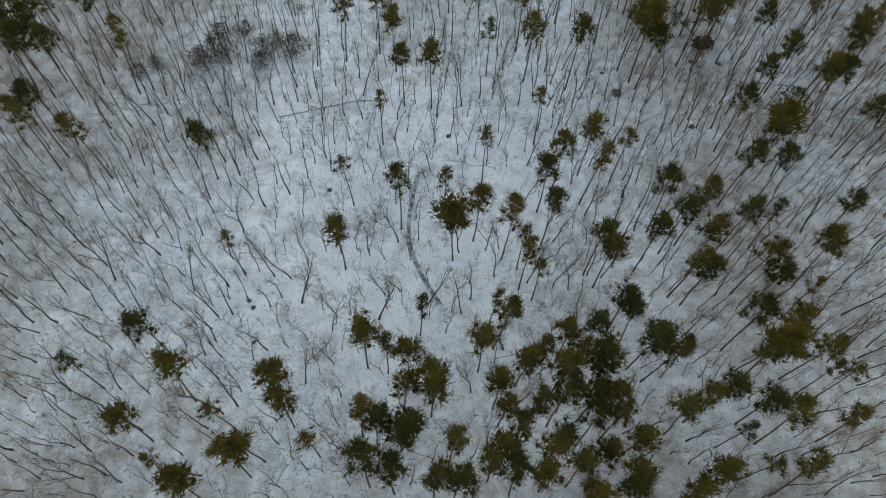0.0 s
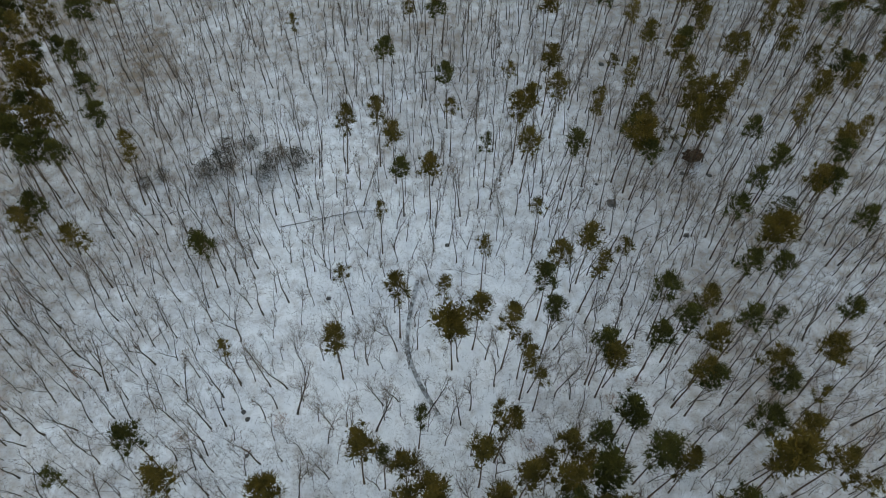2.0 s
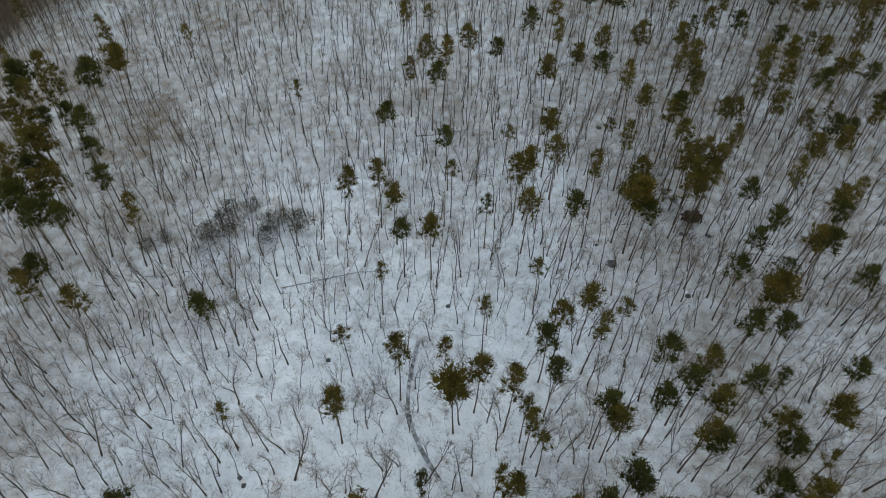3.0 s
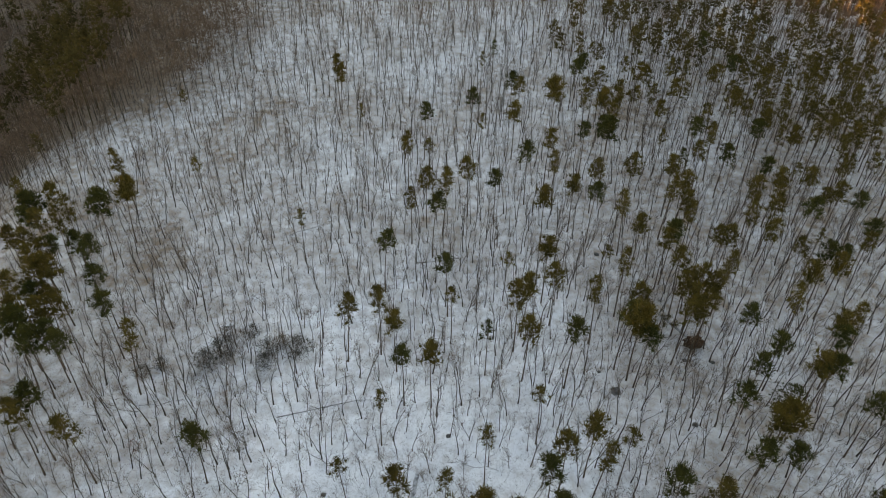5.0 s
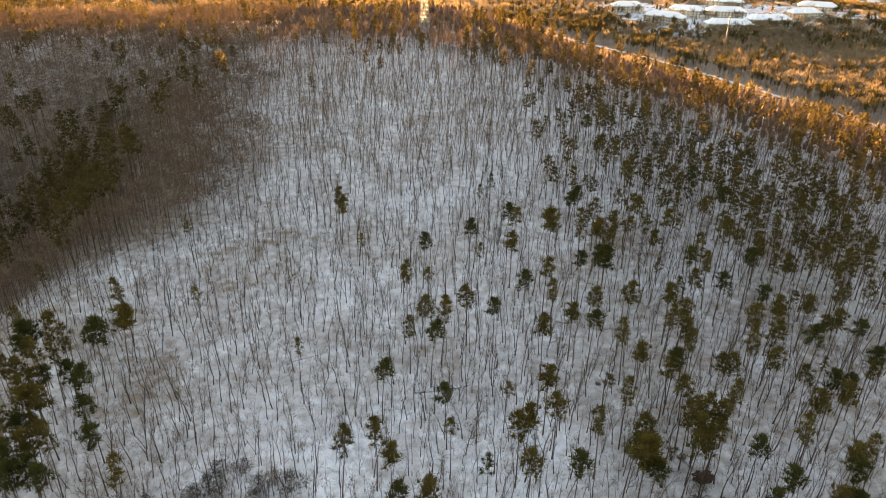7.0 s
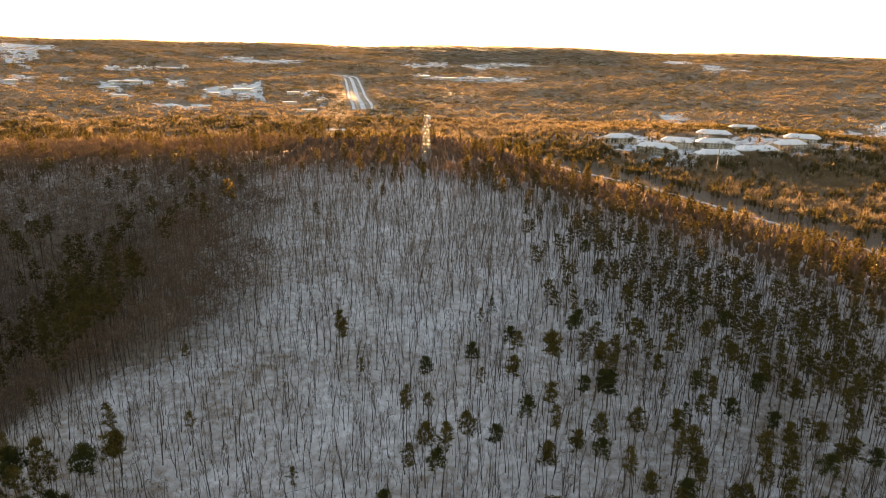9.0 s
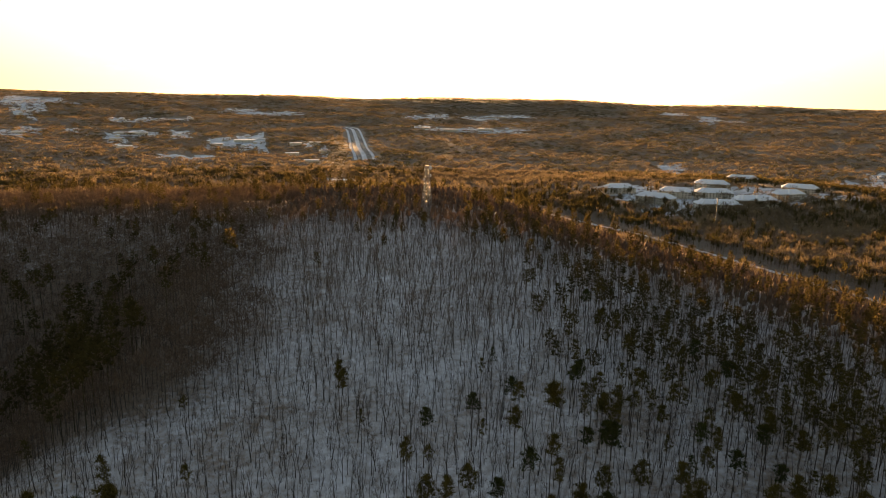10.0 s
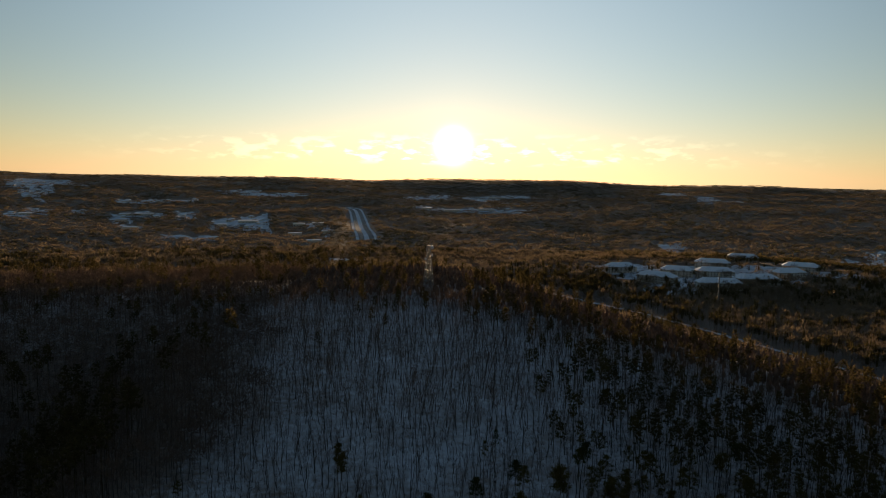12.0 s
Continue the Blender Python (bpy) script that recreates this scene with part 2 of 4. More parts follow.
def hollow_edge(y):
    """The x west of which the wooded hollow lies."""
    return -80 - 0.12 * max(0, y - 230) - 1.35 * max(0, 230 - y)


def ground_z(x, y):
    z = 30 * smooth((y - 100) / 380)
    z -= 27 * smooth((-104 + 0.10 * (min(y, 230) - 160) - 0.12 * max(0, y - 230) - x) / 75) * (1 - smooth((y - 290) / 130))
    z += (-33 - z) * smooth((past_crest(x, y) - 62 + 70 * smooth((x + 30) / 130)) / (260 - 60 * smooth((x - 10) / 90)))
    z += 11 * smooth(1.25 - math.hypot((x - 420) * 0.8, y - 1050) / 230)
    w, r = math.atan2(x, max(y, 1)), math.hypot(x, y)
    z += smooth((r - 3600) / 900) * (9 * math.sin(w * 7.3 + 1.0) + 6 * math.sin(w * 17.0) + 4 * math.sin(w * 31.0 + 2))
    z += 13 * smooth((-w - 0.1) / 0.4) * smooth((r - 3400) / 1200)
    z += 2.5 * smooth((r - 1150) / 500) * math.sin(x * 0.011 + 2 * math.sin(y * 0.004)) * math.sin(y * 0.0075 + 1.5 * math.sin(x * 0.005))
    return z + 100 * min(1.0, max(0.0, (r - 1300) / 3600)) ** 1.25


def spread(fine, step, far, grow):
    """Grid lines: even up to fine, then wider and wider up to far."""
    out, d = list(np.arange(0, fine, step)), step
    while out[-1] < far:
        d *= grow
        out.append(out[-1] + d)
    return out


side = spread(320, 5, 5200, 1.07)
xs = [-v for v in side[:0:-1]] + side
ys = [-v for v in spread(60, 15, 1500, 1.3)[:0:-1]] + spread(560, 5, 5300, 1.04)
verts = [(x, y, ground_z(x, y) + 0.35 * noise.noise((x * 0.06, y * 0.06, 0))) for y in ys for x in xs]
nx = len(xs)
faces = [(j * nx + i, j * nx + i + 1, (j + 1) * nx + i + 1, (j + 1) * nx + i) for j in range(len(ys) - 1) for i in range(nx - 1)]
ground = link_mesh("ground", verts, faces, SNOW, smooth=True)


def snow_and_edge_shade(x, y):
    """How much snow lies: most in the glade, little in the hollow, the crest and the plain; lowered at the edges as
    shade.
    """
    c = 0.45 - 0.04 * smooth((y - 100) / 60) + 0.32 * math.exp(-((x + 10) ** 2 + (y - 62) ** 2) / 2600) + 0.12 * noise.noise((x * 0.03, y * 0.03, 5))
    # right, near and left edges: lens falloff and tree shade put into the colour
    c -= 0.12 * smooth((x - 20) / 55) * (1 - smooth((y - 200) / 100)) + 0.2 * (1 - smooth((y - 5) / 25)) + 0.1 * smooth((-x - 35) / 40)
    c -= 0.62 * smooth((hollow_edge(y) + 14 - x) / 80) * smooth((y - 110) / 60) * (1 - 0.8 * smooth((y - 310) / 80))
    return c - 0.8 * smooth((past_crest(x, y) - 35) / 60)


snow_and_shade_mask = ground.data.attributes.new("snow_and_edge_shade", "FLOAT", "POINT")
snow_and_shade_mask.data.foreach_set("value", [snow_and_edge_shade(v[0], v[1]) for v in verts])
tagged(ground, "hillside and plain under thin snow with leaf litter showing", "ground", kind="structure")

# ---- trees ----
def rand_dir(d, spread_by):
    v = Vector((random.gauss(0, 1), random.gauss(0, 1), random.gauss(0, 1)))
    return (d.normalized() + v * spread_by).normalized()


def limb(start, way, length, bend, rise, steps):
    pts, d = [start.copy()], way.copy()
    for _ in range(steps):
        d = rand_dir(d, bend)
        d.z += rise
        d.normalize()
        pts.append(pts[-1] + d * (length / steps))
    return pts


def along(pts, u):
    n = len(pts) - 1
    k = min(int(u * n), n - 1)
    return pts[k].lerp(pts[k + 1], u * n - k), (pts[k + 1] - pts[k]).normalized()


def bare_tree(tall, level):
    """A leafless broadleaf tree: trunk, limbs and twigs as three soups. level: 2 for the near ones, 0 for the far."""
    trunk, limbs, twigs = Soup(), Soup(), Soup()
    r0 = tall * random.uniform(0.0062, 0.0098) * (0.95, 0.95, 1.0)[level]
    lean = Vector((random.gauss(0, 0.075), random.gauss(0, 0.075), 1)).normalized()
    stems = [(Vector((0, 0, -0.4)), lean, tall * 0.86, r0)]
    steps = (3, 5, 8)[level]
    pts = limb(stems[0][0], lean, tall * 0.86, (0.085, 0.09, 0.07)[level], 0.05, steps)
    trunk.tube(pts, [r0 * (1.4 if i == 0 else 1) * (1 - 0.86 * i / steps) for i in range(steps + 1)], (3, 4, 6)[level])
    spines = [(pts, r0, 0.38)]
    for _ in range(random.choice((0, 1, 1, 2) if level < 2 else (0, 1, 2, 2, 3))):
        u = random.uniform(0.1, 0.6)
        p, d = along(pts, u)
        fork = limb(p, rand_dir(d, 0.27), tall * 0.86 * (1 - u) * random.uniform(0.7, 0.95), 0.1, 0.07, steps - 1)
        r = r0 * (1 - 0.86 * u) * 0.8
        limbs.tube(fork, [r * (1 - 0.85 * i / (steps - 1)) for i in range(steps)], (3, 4, 5)[level])
        spines.append((fork, r, 0.35))
    for spine, rs, lowest in spines:
        count = random.randint(*((4, 5), (4, 5), (6, 9))[level])
        for i in range(count):
            u = lowest + (1 - lowest) * min(1, (i + random.random()) / count)
            p, d = along(spine, u)
            w = i * 2.4 + random.uniform(-0.7, 0.7)
            tilt = random.uniform(0.35, 0.8)
            way = (d + Vector((math.cos(w), math.sin(w), 0)) * math.tan(tilt)).normalized()
            length = tall * random.uniform(0.13, 0.26) * (1.2 - 0.55 * u)
            r = max(0.02, rs * (1 - 0.86 * u) * random.uniform(0.5, 0.75))
            m = (2, 2, 4)[level]
            b = limb(p, way, length, 0.15, 0.15, m)
            if level:
                limbs.tube(b if level == 2 else [b[0], b[2]], [r * (1 - 0.8 * j / m) for j in range(m)] + [0] if level == 2 else [r, 0], 3)
            else:
                twigs.blade(b[0], b[2], 0.06)
            for j in range((3, 3, 4)[level]):
                p2, d2 = along(b, random.uniform(0.25, 1.0))
                way2 = rand_dir(d2 + Vector((0, 0, 0.3)), 0.5)
                len2 = length * random.uniform(0.28, 0.55)
                c = limb(p2, way2, len2, 0.15, 0.08, 2)
                if level == 2:
                    limbs.tube(c, [r * 0.38, r * 0.24, 0], 3)
                else:
                    twigs.blade(c[0], c[2], (0.05, 0.035)[level])
                for _ in range((1, 2, 4)[level]):
                    s, d3 = along(c, random.random())
                    twigs.blade(s, s + rand_dir(d3 + Vector((0, 0, 0.25)), 0.55) * random.uniform(0.5, 1.5), (0.05, 0.028, 0.013)[level])
    return trunk, limbs, twigs


def pine_tree(tall, wide, fullness, fine=56):
    """A tall pine: a long clear trunk with dead stubs, and a domed crown of soft needle clumps on boughs."""
    trunk, boughs, tufts = Soup(), Soup(), Soup()
    r0 = tall * 0.0082
    lean = Vector((random.gauss(0, 0.02), random.gauss(0, 0.02), 1)).normalized()
    pts = limb(Vector((0, 0, -0.4)), lean, tall + 0.2, 0.02, 0.04, 7)
    trunk.tube(pts, [r0 * 1.3] + [r0 * (1 - 0.85 * i / 7) for i in range(1, 8)], 6)
    base = random.uniform(0.60, 0.73)
    for i in range(8):
        p, d = along(pts, random.uniform(base - 0.3, base + 0.05))
        w = random.uniform(0, 6.28)
        b = limb(p, Vector((math.cos(w), math.sin(w), -0.1)), random.uniform(0.6, 2.0), 0.2, 0, 2)
        boughs.tube(b, [0.035, 0.022, 0], 3)
    count = int(25 * fullness)
    for i in range(count):
        f = (i + random.random()) / count
        p, d = along(pts, base + (0.97 - base) * f)
        w = i * 2.4 + random.uniform(-0.5, 0.5)
        size = wide * random.uniform(0.32, 0.5)
        reach = max(0.1, wide * math.sqrt(max(0.03, 1 - (1.5 * f - 0.5) ** 2)) * random.uniform(0.45, 1.15) - size * 0.6)
        b = limb(p, Vector((math.cos(w), math.sin(w), 0.1 + 0.7 * f)).normalized(), reach, 0.12, 0.06, 2)
        boughs.tube(b, [r0 * 0.3 * (1.2 - f), r0 * 0.16 * (1.2 - f), 0], 3)
        c = b[-1] + Vector((0, 0, size * 0.25))
        needle_clump(tufts, c, size, fine)
    return trunk, boughs, tufts


def needle_clump(soup, c, size, fine, wide=0.062):
    """A soft spray of needles round c, thick within and ragged outside."""
    k0 = len(soup.v)
    for k in range(6):
        w = 1.0472 * k + random.uniform(-0.3, 0.3)
        r = size * random.uniform(0.2, 0.45)
        soup.v.append(c + Vector((math.cos(w) * r, math.sin(w) * r, size * random.uniform(-0.25, 0.15))))
    soup.v += [c + Vector((0, 0, size * 0.4)), c - Vector((0, 0, size * 0.3))]
    for k in range(6):
        soup.f += [(k0 + k, k0 + (k + 1) % 6, k0 + 6), (k0 + (k + 1) % 6, k0 + k, k0 + 7)]
    for _ in range(fine):
        d = Vector((random.gauss(0, 1), random.gauss(0, 1), random.gauss(0.25, 0.8))).normalized()
        a = c + Vector((d.x, d.y, d.z * 0.7)) * size * random.random() ** 0.6 * 0.8
        soup.blade(a, a + rand_dir(d + Vector((0, 0, 0.5)), 0.3) * size * random.uniform(0.3, 0.65), wide * max(0.8, size))


def joined(soups):
    """Wood and twigs as one template; the last soup is the twigs or needles."""
    v, t, k, n = [], [], [], 0
    for i, s in enumerate(soups):
        if s.f:
            a, b, c = s.arrays()
            v.append(a)
            t.append(b + n)
            k.append(c + (i == len(soups) - 1))
            n += len(a)
    return np.concatenate(v), np.concatenate(t), np.concatenate(k)


def far_crown(tall, wide, low=0.35):
    """A far crown: an uneven rounded dome on a stem."""
    s = Soup()
    n = 5
    for z, q in ((low, 1.0), (0.5 + low * 0.5, 0.8)):
        for k in range(n):
            w = 6.283 * k / n + random.uniform(-0.4, 0.4)
            r = wide * q * random.uniform(0.65, 1.25)
            s.v.append(Vector((math.cos(w) * r, math.sin(w) * r, tall * (z + random.uniform(-0.09, 0.09)))))
    s.v.append(Vector((random.gauss(0, wide * 0.25), random.gauss(0, wide * 0.25), tall * random.uniform(0.9, 1.05))))
    for k in range(n):
        k2 = (k + 1) % n
        s.f += [(k, k2, n + k2), (k, n + k2, n + k), (n + k, n + k2, 2 * n)]
    return s


def crown_clump(tall, wide, blades, thick, core=0.55, reach=1.0, stemmed=True):
    """A rounded crown of twigs, thick at heart, on a bare stem."""
    stem, s = Soup(), far_crown(tall * 0.85, wide * core, 0.52) if core else Soup()
    for _ in range(blades):
        d = Vector((random.gauss(0, 1), random.gauss(0, 1), random.gauss(0.35, 0.8))).normalized()
        c = Vector((0, 0, tall * 0.62)) + Vector((d.x * wide, d.y * wide, d.z * tall * 0.3)) * random.random() ** 0.5 * 0.75
        s.blade(c, c + rand_dir(d + Vector((0, 0, 0.4)), 0.35) * random.uniform(1.0, 2.4) * reach, thick)
    if stemmed:
        stem.tube([Vector((0, 0, -0.3)), Vector((random.gauss(0, 0.3), random.gauss(0, 0.3), tall * 0.7))], [0.15, 0.05], 3)
    return joined((stem, s))


def merged(name, pieces, parent, kind=""):
    """One mesh of several soups, each with its own material."""
    v, f, idx = [], [], []
    for k, (soup, mat) in enumerate(pieces):
        n = len(v)
        v += soup.v
        f += [tuple(i + n for i in q) for q in soup.f]
        idx += [k] * len(soup.f)
    ob = link_mesh(name, v, f, pieces[0][1], parent)
    for soup, mat in pieces[1:]:
        ob.data.materials.append(mat)
    ob.data.polygons.foreach_set("material_index", idx)
    if kind:
        ob["kind"] = kind
    return ob


def tree_thing(name, soups, mats, label, category, group):
    thing = tagged(new(name), label, category, group)
    link_mesh("trunk", soups[0].v, soups[0].f, mats[0], thing)
    merged("crown", [(soups[1], mats[1]), (soups[2], mats[2])], thing, "stuff")
    return thing


def put(thing, x, y, size, used):
    """Sets the thing itself the first time, then copies of it."""
    m = pose(x, y, ground_z(x, y), random.gauss(0, 1), random.gauss(0, 1), random.uniform(0, 360))
    if thing not in used:
        used.add(thing)
        thing.matrix_basis = m @ Matrix.Diagonal((size, size, size, 1))
        return thing
    ob = copy_thing(thing, m)
    ob.scale = (size, size, size)
    return ob


# pines by size: where each trunk stands
BROAD_PINES_A = [(-33.0, 16.1), (-4.1, 24.7), (-22.4, 31.4), (19.0, 33.0), (26.2, 34.0), (52.2, 37.6), (32.9, 38.8), (65.0, 55.2), (3.7, 58.8), (60.3, 79.1), (40.7, 102.2), (47.4, 177.8), (34.7, 199.1)]
PINES_A = [(22.5, 16.5), (27.0, 16.9), (36.7, 17.1), (3.9, 17.3), (1.0, 17.9), (12.5, 18.1), (-5.0, 18.2), (52.9, 18.8), (17.1, 18.9), (-8.8, 19.2), (29.5, 19.5), (21.3, 19.7), (40.2, 20.0), (9.2, 20.3), (-27.2, 20.4), (16.5, 21.9), (25.3, 22.0), (3.2, 22.4), (11.2, 22.5), (-25.3, 22.7), (19.3, 24.2), (30.2, 24.4), (12.8, 25.2), (-43.3, 25.6), (-8.0, 25.6), (23.3, 25.8), (52.1, 26.7), (26.9, 26.7), (-10.4, 26.8), (62.2, 27.3), (37.8, 28.0), (-21.4, 28.2), (11.0, 28.8), (15.7, 28.8), (18.9, 28.9), (23.7, 29.8), (49.7, 29.9), (26.9, 29.9), (41.3, 30.1), (0.4, 30.2), (-4.0, 30.9), (10.3, 31.6), (44.4, 31.8), (-37.7, 32.1), (0.7, 32.7), (14.1, 35.5), (-3.4, 36.0), (23.1, 36.1)]
PINES_B = [(35.1, 36.7), (58.5, 37.6), (16.2, 37.7), (8.0, 37.9), (49.4, 37.9), (-10.3, 38.2), (-42.9, 39.7), (21.0, 40.0), (25.3, 41.4), (55.7, 41.6), (10.6, 42.0), (49.5, 42.4), (32.2, 43.4), (30.4, 45.7), (54.5, 49.6), (43.8, 50.8), (41.8, 52.3), (53.1, 53.1), (15.4, 53.2), (28.7, 54.0), (-15.4, 56.5), (27.2, 56.5), (45.7, 56.5), (36.3, 57.3), (12.5, 59.1), (41.4, 61.1), (51.6, 61.4), (19.9, 62.4), (44.5, 62.8), (7.4, 62.9), (70.7, 63.5), (-5.8, 65.1), (39.8, 65.5), (19.5, 69.5), (27.7, 71.5), (54.2, 71.6), (61.1, 72.4), (-61.1, 74.8), (22.7, 74.9), (-41.3, 75.4), (-71.1, 76.3), (27.9, 78.1), (-70.6, 79.5), (78.9, 83.5), (55.8, 84.7), (72.3, 91.3), (74.7, 92.7), (-0.8, 93.7)]
PINES_C = [(62.4, 93.7), (-6.3, 94.2), (-71.9, 94.3), (-77.5, 94.5), (-60.5, 95.8), (-82.0, 97.1), (66.4, 97.4), (-76.3, 98.9), (27.0, 99.7), (41.7, 100.2), (81.2, 100.8), (18.3, 101.6), (-83.4, 101.8), (-78.9, 102.5), (-8.4, 103.5), (-76.1, 104.6), (38.6, 105.3), (83.6, 105.4), (-67.5, 105.7), (-19.1, 106.0), (64.0, 106.8), (-84.2, 106.8), (86.3, 107.5), (-12.1, 108.4), (-81.5, 108.6), (17.1, 110.3), (75.6, 110.6), (-88.2, 111.0), (34.3, 113.0), (-86.4, 113.7), (43.9, 113.9), (19.1, 114.8), (-72.3, 115.1), (-82.4, 115.6), (56.7, 117.9), (26.0, 118.6), (-90.2, 119.0), (82.2, 119.7), (2.5, 120.9), (-77.9, 121.3), (41.7, 122.0), (54.7, 122.5), (64.7, 122.8), (89.4, 122.8), (-88.7, 122.8), (24.9, 126.1), (-93.7, 126.5), (-88.3, 126.7)]
PINES_D = [(-81.6, 127.0), (89.9, 127.6), (-12.6, 128.6), (-98.4, 128.8), (53.5, 132.1), (-93.0, 132.5), (-89.2, 132.7), (55.0, 133.9), (-97.4, 134.4), (68.9, 134.8), (-87.8, 135.8), (79.4, 137.2), (-81.6, 138.2), (49.0, 139.1), (-97.9, 140.7), (76.9, 141.3), (-1.5, 142.4), (90.4, 142.9), (62.5, 143.9), (46.5, 144.4), (-102.1, 144.8), (-96.3, 145.1), (26.5, 145.8), (-78.8, 145.8), (62.5, 146.7), (-7.0, 147.7), (107.8, 149.5), (39.1, 149.6), (1.0, 151.4), (103.5, 153.4), (81.9, 153.5), (34.8, 153.9), (-3.2, 154.6), (14.9, 156.6), (97.6, 158.9), (-83.1, 159.2), (7.8, 159.9), (62.2, 162.0), (41.9, 162.5), (51.8, 162.9), (31.6, 164.9), (110.5, 165.1), (89.2, 165.7), (24.0, 166.0), (79.3, 170.9), (-9.0, 172.0), (30.2, 173.4), (100.5, 179.1)]
PINES_E = [(118.7, 179.8), (72.7, 181.0), (41.7, 181.3), (113.4, 182.6), (47.8, 183.0), (-4.9, 187.0), (95.6, 188.2), (21.8, 188.4), (66.6, 193.5), (112.8, 195.4), (48.2, 196.1), (9.5, 196.2), (92.0, 197.9), (72.6, 204.1), (23.6, 205.2), (132.5, 206.6), (22.3, 207.3), (-32.9, 212.2), (66.0, 214.7), (-33.7, 214.7), (126.2, 217.4), (43.0, 217.4), (44.6, 219.5), (95.3, 219.8), (74.9, 220.9), (115.4, 228.7), (89.2, 235.7), (142.8, 238.2), (67.2, 239.0), (158.2, 252.2), (114.3, 254.7), (61.0, 261.6), (59.9, 282.2)]
SLIM_PINES_A = [(-38.9, 20.2), (48.5, 21.1), (-16.9, 23.6), (45.6, 26.0), (-30.5, 27.6), (-52.8, 33.9), (63.0, 34.2), (60.7, 35.0), (-6.9, 37.4), (38.5, 37.5), (-1.8, 44.2), (9.6, 45.4), (61.0, 48.4), (17.6, 51.2), (-33.0, 54.9), (15.2, 57.2), (58.3, 62.6), (2.2, 67.6), (-14.9, 70.0), (9.3, 76.0), (34.0, 76.6), (-10.2, 84.4), (19.7, 85.4), (10.5, 103.1), (3.2, 112.2), (15.7, 126.5), (-33.7, 139.8), (-63.9, 160.0), (-2.9, 174.2), (-10.1, 175.4), (11.8, 186.3), (-23.9, 193.7), (-79.2, 199.0), (13.2, 224.6), (17.7, 234.7), (52.2, 236.3)]
BROAD_PINES = BROAD_PINES_A
ROOT_SIDE_PINES = [(53.7, 116.1), (56.5, 116.9), (53.7, 111.6), (56.9, 111.1), (51.5, 107.2), (54.5, 106.1), (59.5, 115.0)]
PINES = PINES_A + PINES_B + PINES_C + PINES_D + PINES_E + ROOT_SIDE_PINES
SLIM_PINES = SLIM_PINES_A

placed = set()
kinds = {}
for name, tall, wide, full, label in (
        ("broad", 21.0, 3.5, 1.5, "tall pine with a broad dense olive-green crown, in snow"),
        ("mid", 19.7, 2.6, 1.05, "tall pine with a tufted olive-green crown, in snow"),
        ("slim", 17.0, 1.75, 0.65, "slim pine with a thin sparse crown, in snow")):
    kinds[name] = [tree_thing("pine_tree", pine_tree(tall * random.uniform(0.97, 1.03), wide * random.uniform(0.85, 1.15), full), (PINE_BARK, PINE_BARK, DARK_NEEDLES if i % 3 == 2 else NEEDLES), label, "tree", "pines on the hillside") for i in range(6 if name == "mid" else 3)]
for name, spots in (("broad", BROAD_PINES), ("mid", PINES), ("slim", SLIM_PINES)):
    for x, y in spots:
        # the stand above the hollow is of older, broader trees
        old = name == "mid" and x < -60 and random.random() < 0.3
        put(random.choice(kinds["broad" if old else name]), x, y, random.uniform(0.9, 1.04), placed)
pine_spots = BROAD_PINES + PINES + SLIM_PINES

# leafless trees: those that stand out, then the rest spaced apart between them
STEMS_A = [(-35.2, 30.9), (-52.4, 31.1), (14.4, 32.1), (-58.4, 33.3), (-14.4, 33.3), (-30.7, 33.8), (-50.2, 33.9), (-20.4, 35.4), (33.1, 36.0), (-7.8, 37.2), (-16.0, 38.9), (39.8, 39.3), (-19.4, 39.5), (-37.7, 40.0), (44.4, 40.0), (-53.2, 40.6), (-27.4, 41.2), (12.4, 42.0), (-66.0, 43.4), (-16.8, 44.8), (53.4, 45.7), (-58.4, 46.2), (47.0, 46.3), (-9.0, 47.1), (45.3, 47.6), (-13.9, 47.9), (-43.0, 48.2), (5.2, 48.3), (62.5, 48.3), (66.5, 48.4), (3.5, 48.6), (-38.0, 49.0), (72.2, 49.6), (-22.6, 49.8), (53.8, 50.3), (-63.8, 51.1), (6.8, 51.1), (56.7, 51.4), (-41.7, 51.9), (-5.5, 52.5), (45.0, 52.9), (-55.7, 53.4), (24.3, 53.6), (42.4, 53.6), (21.6, 53.9), (-24.8, 54.4), (16.9, 54.6), (-49.2, 55.0)]
STEMS_B = [(-33.0, 55.4), (30.3, 56.0), (27.9, 56.3), (-22.1, 57.1), (67.3, 57.9), (-8.6, 58.7), (-48.9, 58.8), (-11.2, 59.4), (-16.4, 59.7), (4.9, 60.4), (-13.6, 60.5), (22.9, 60.8), (9.7, 60.9), (12.2, 61.5), (-50.0, 62.3), (-6.2, 62.3), (-2.6, 62.8), (-34.8, 63.8), (-69.9, 64.6), (-54.6, 65.5), (21.1, 65.5), (69.0, 66.2), (41.4, 67.6), (-40.7, 67.8), (-61.3, 68.1), (34.3, 68.3), (28.6, 69.0), (-33.8, 70.7), (-58.3, 71.6), (-40.5, 79.5), (10.2, 79.9), (-34.3, 80.1), (18.1, 80.1), (-36.6, 80.6), (66.6, 81.9), (-23.5, 83.7), (-19.7, 84.3), (-76.6, 84.7), (44.0, 86.0), (-64.4, 86.9), (-55.9, 88.1), (20.6, 88.8), (50.4, 89.1), (56.1, 90.3), (-64.6, 90.4), (62.7, 91.5), (14.5, 92.1), (-32.9, 93.9)]
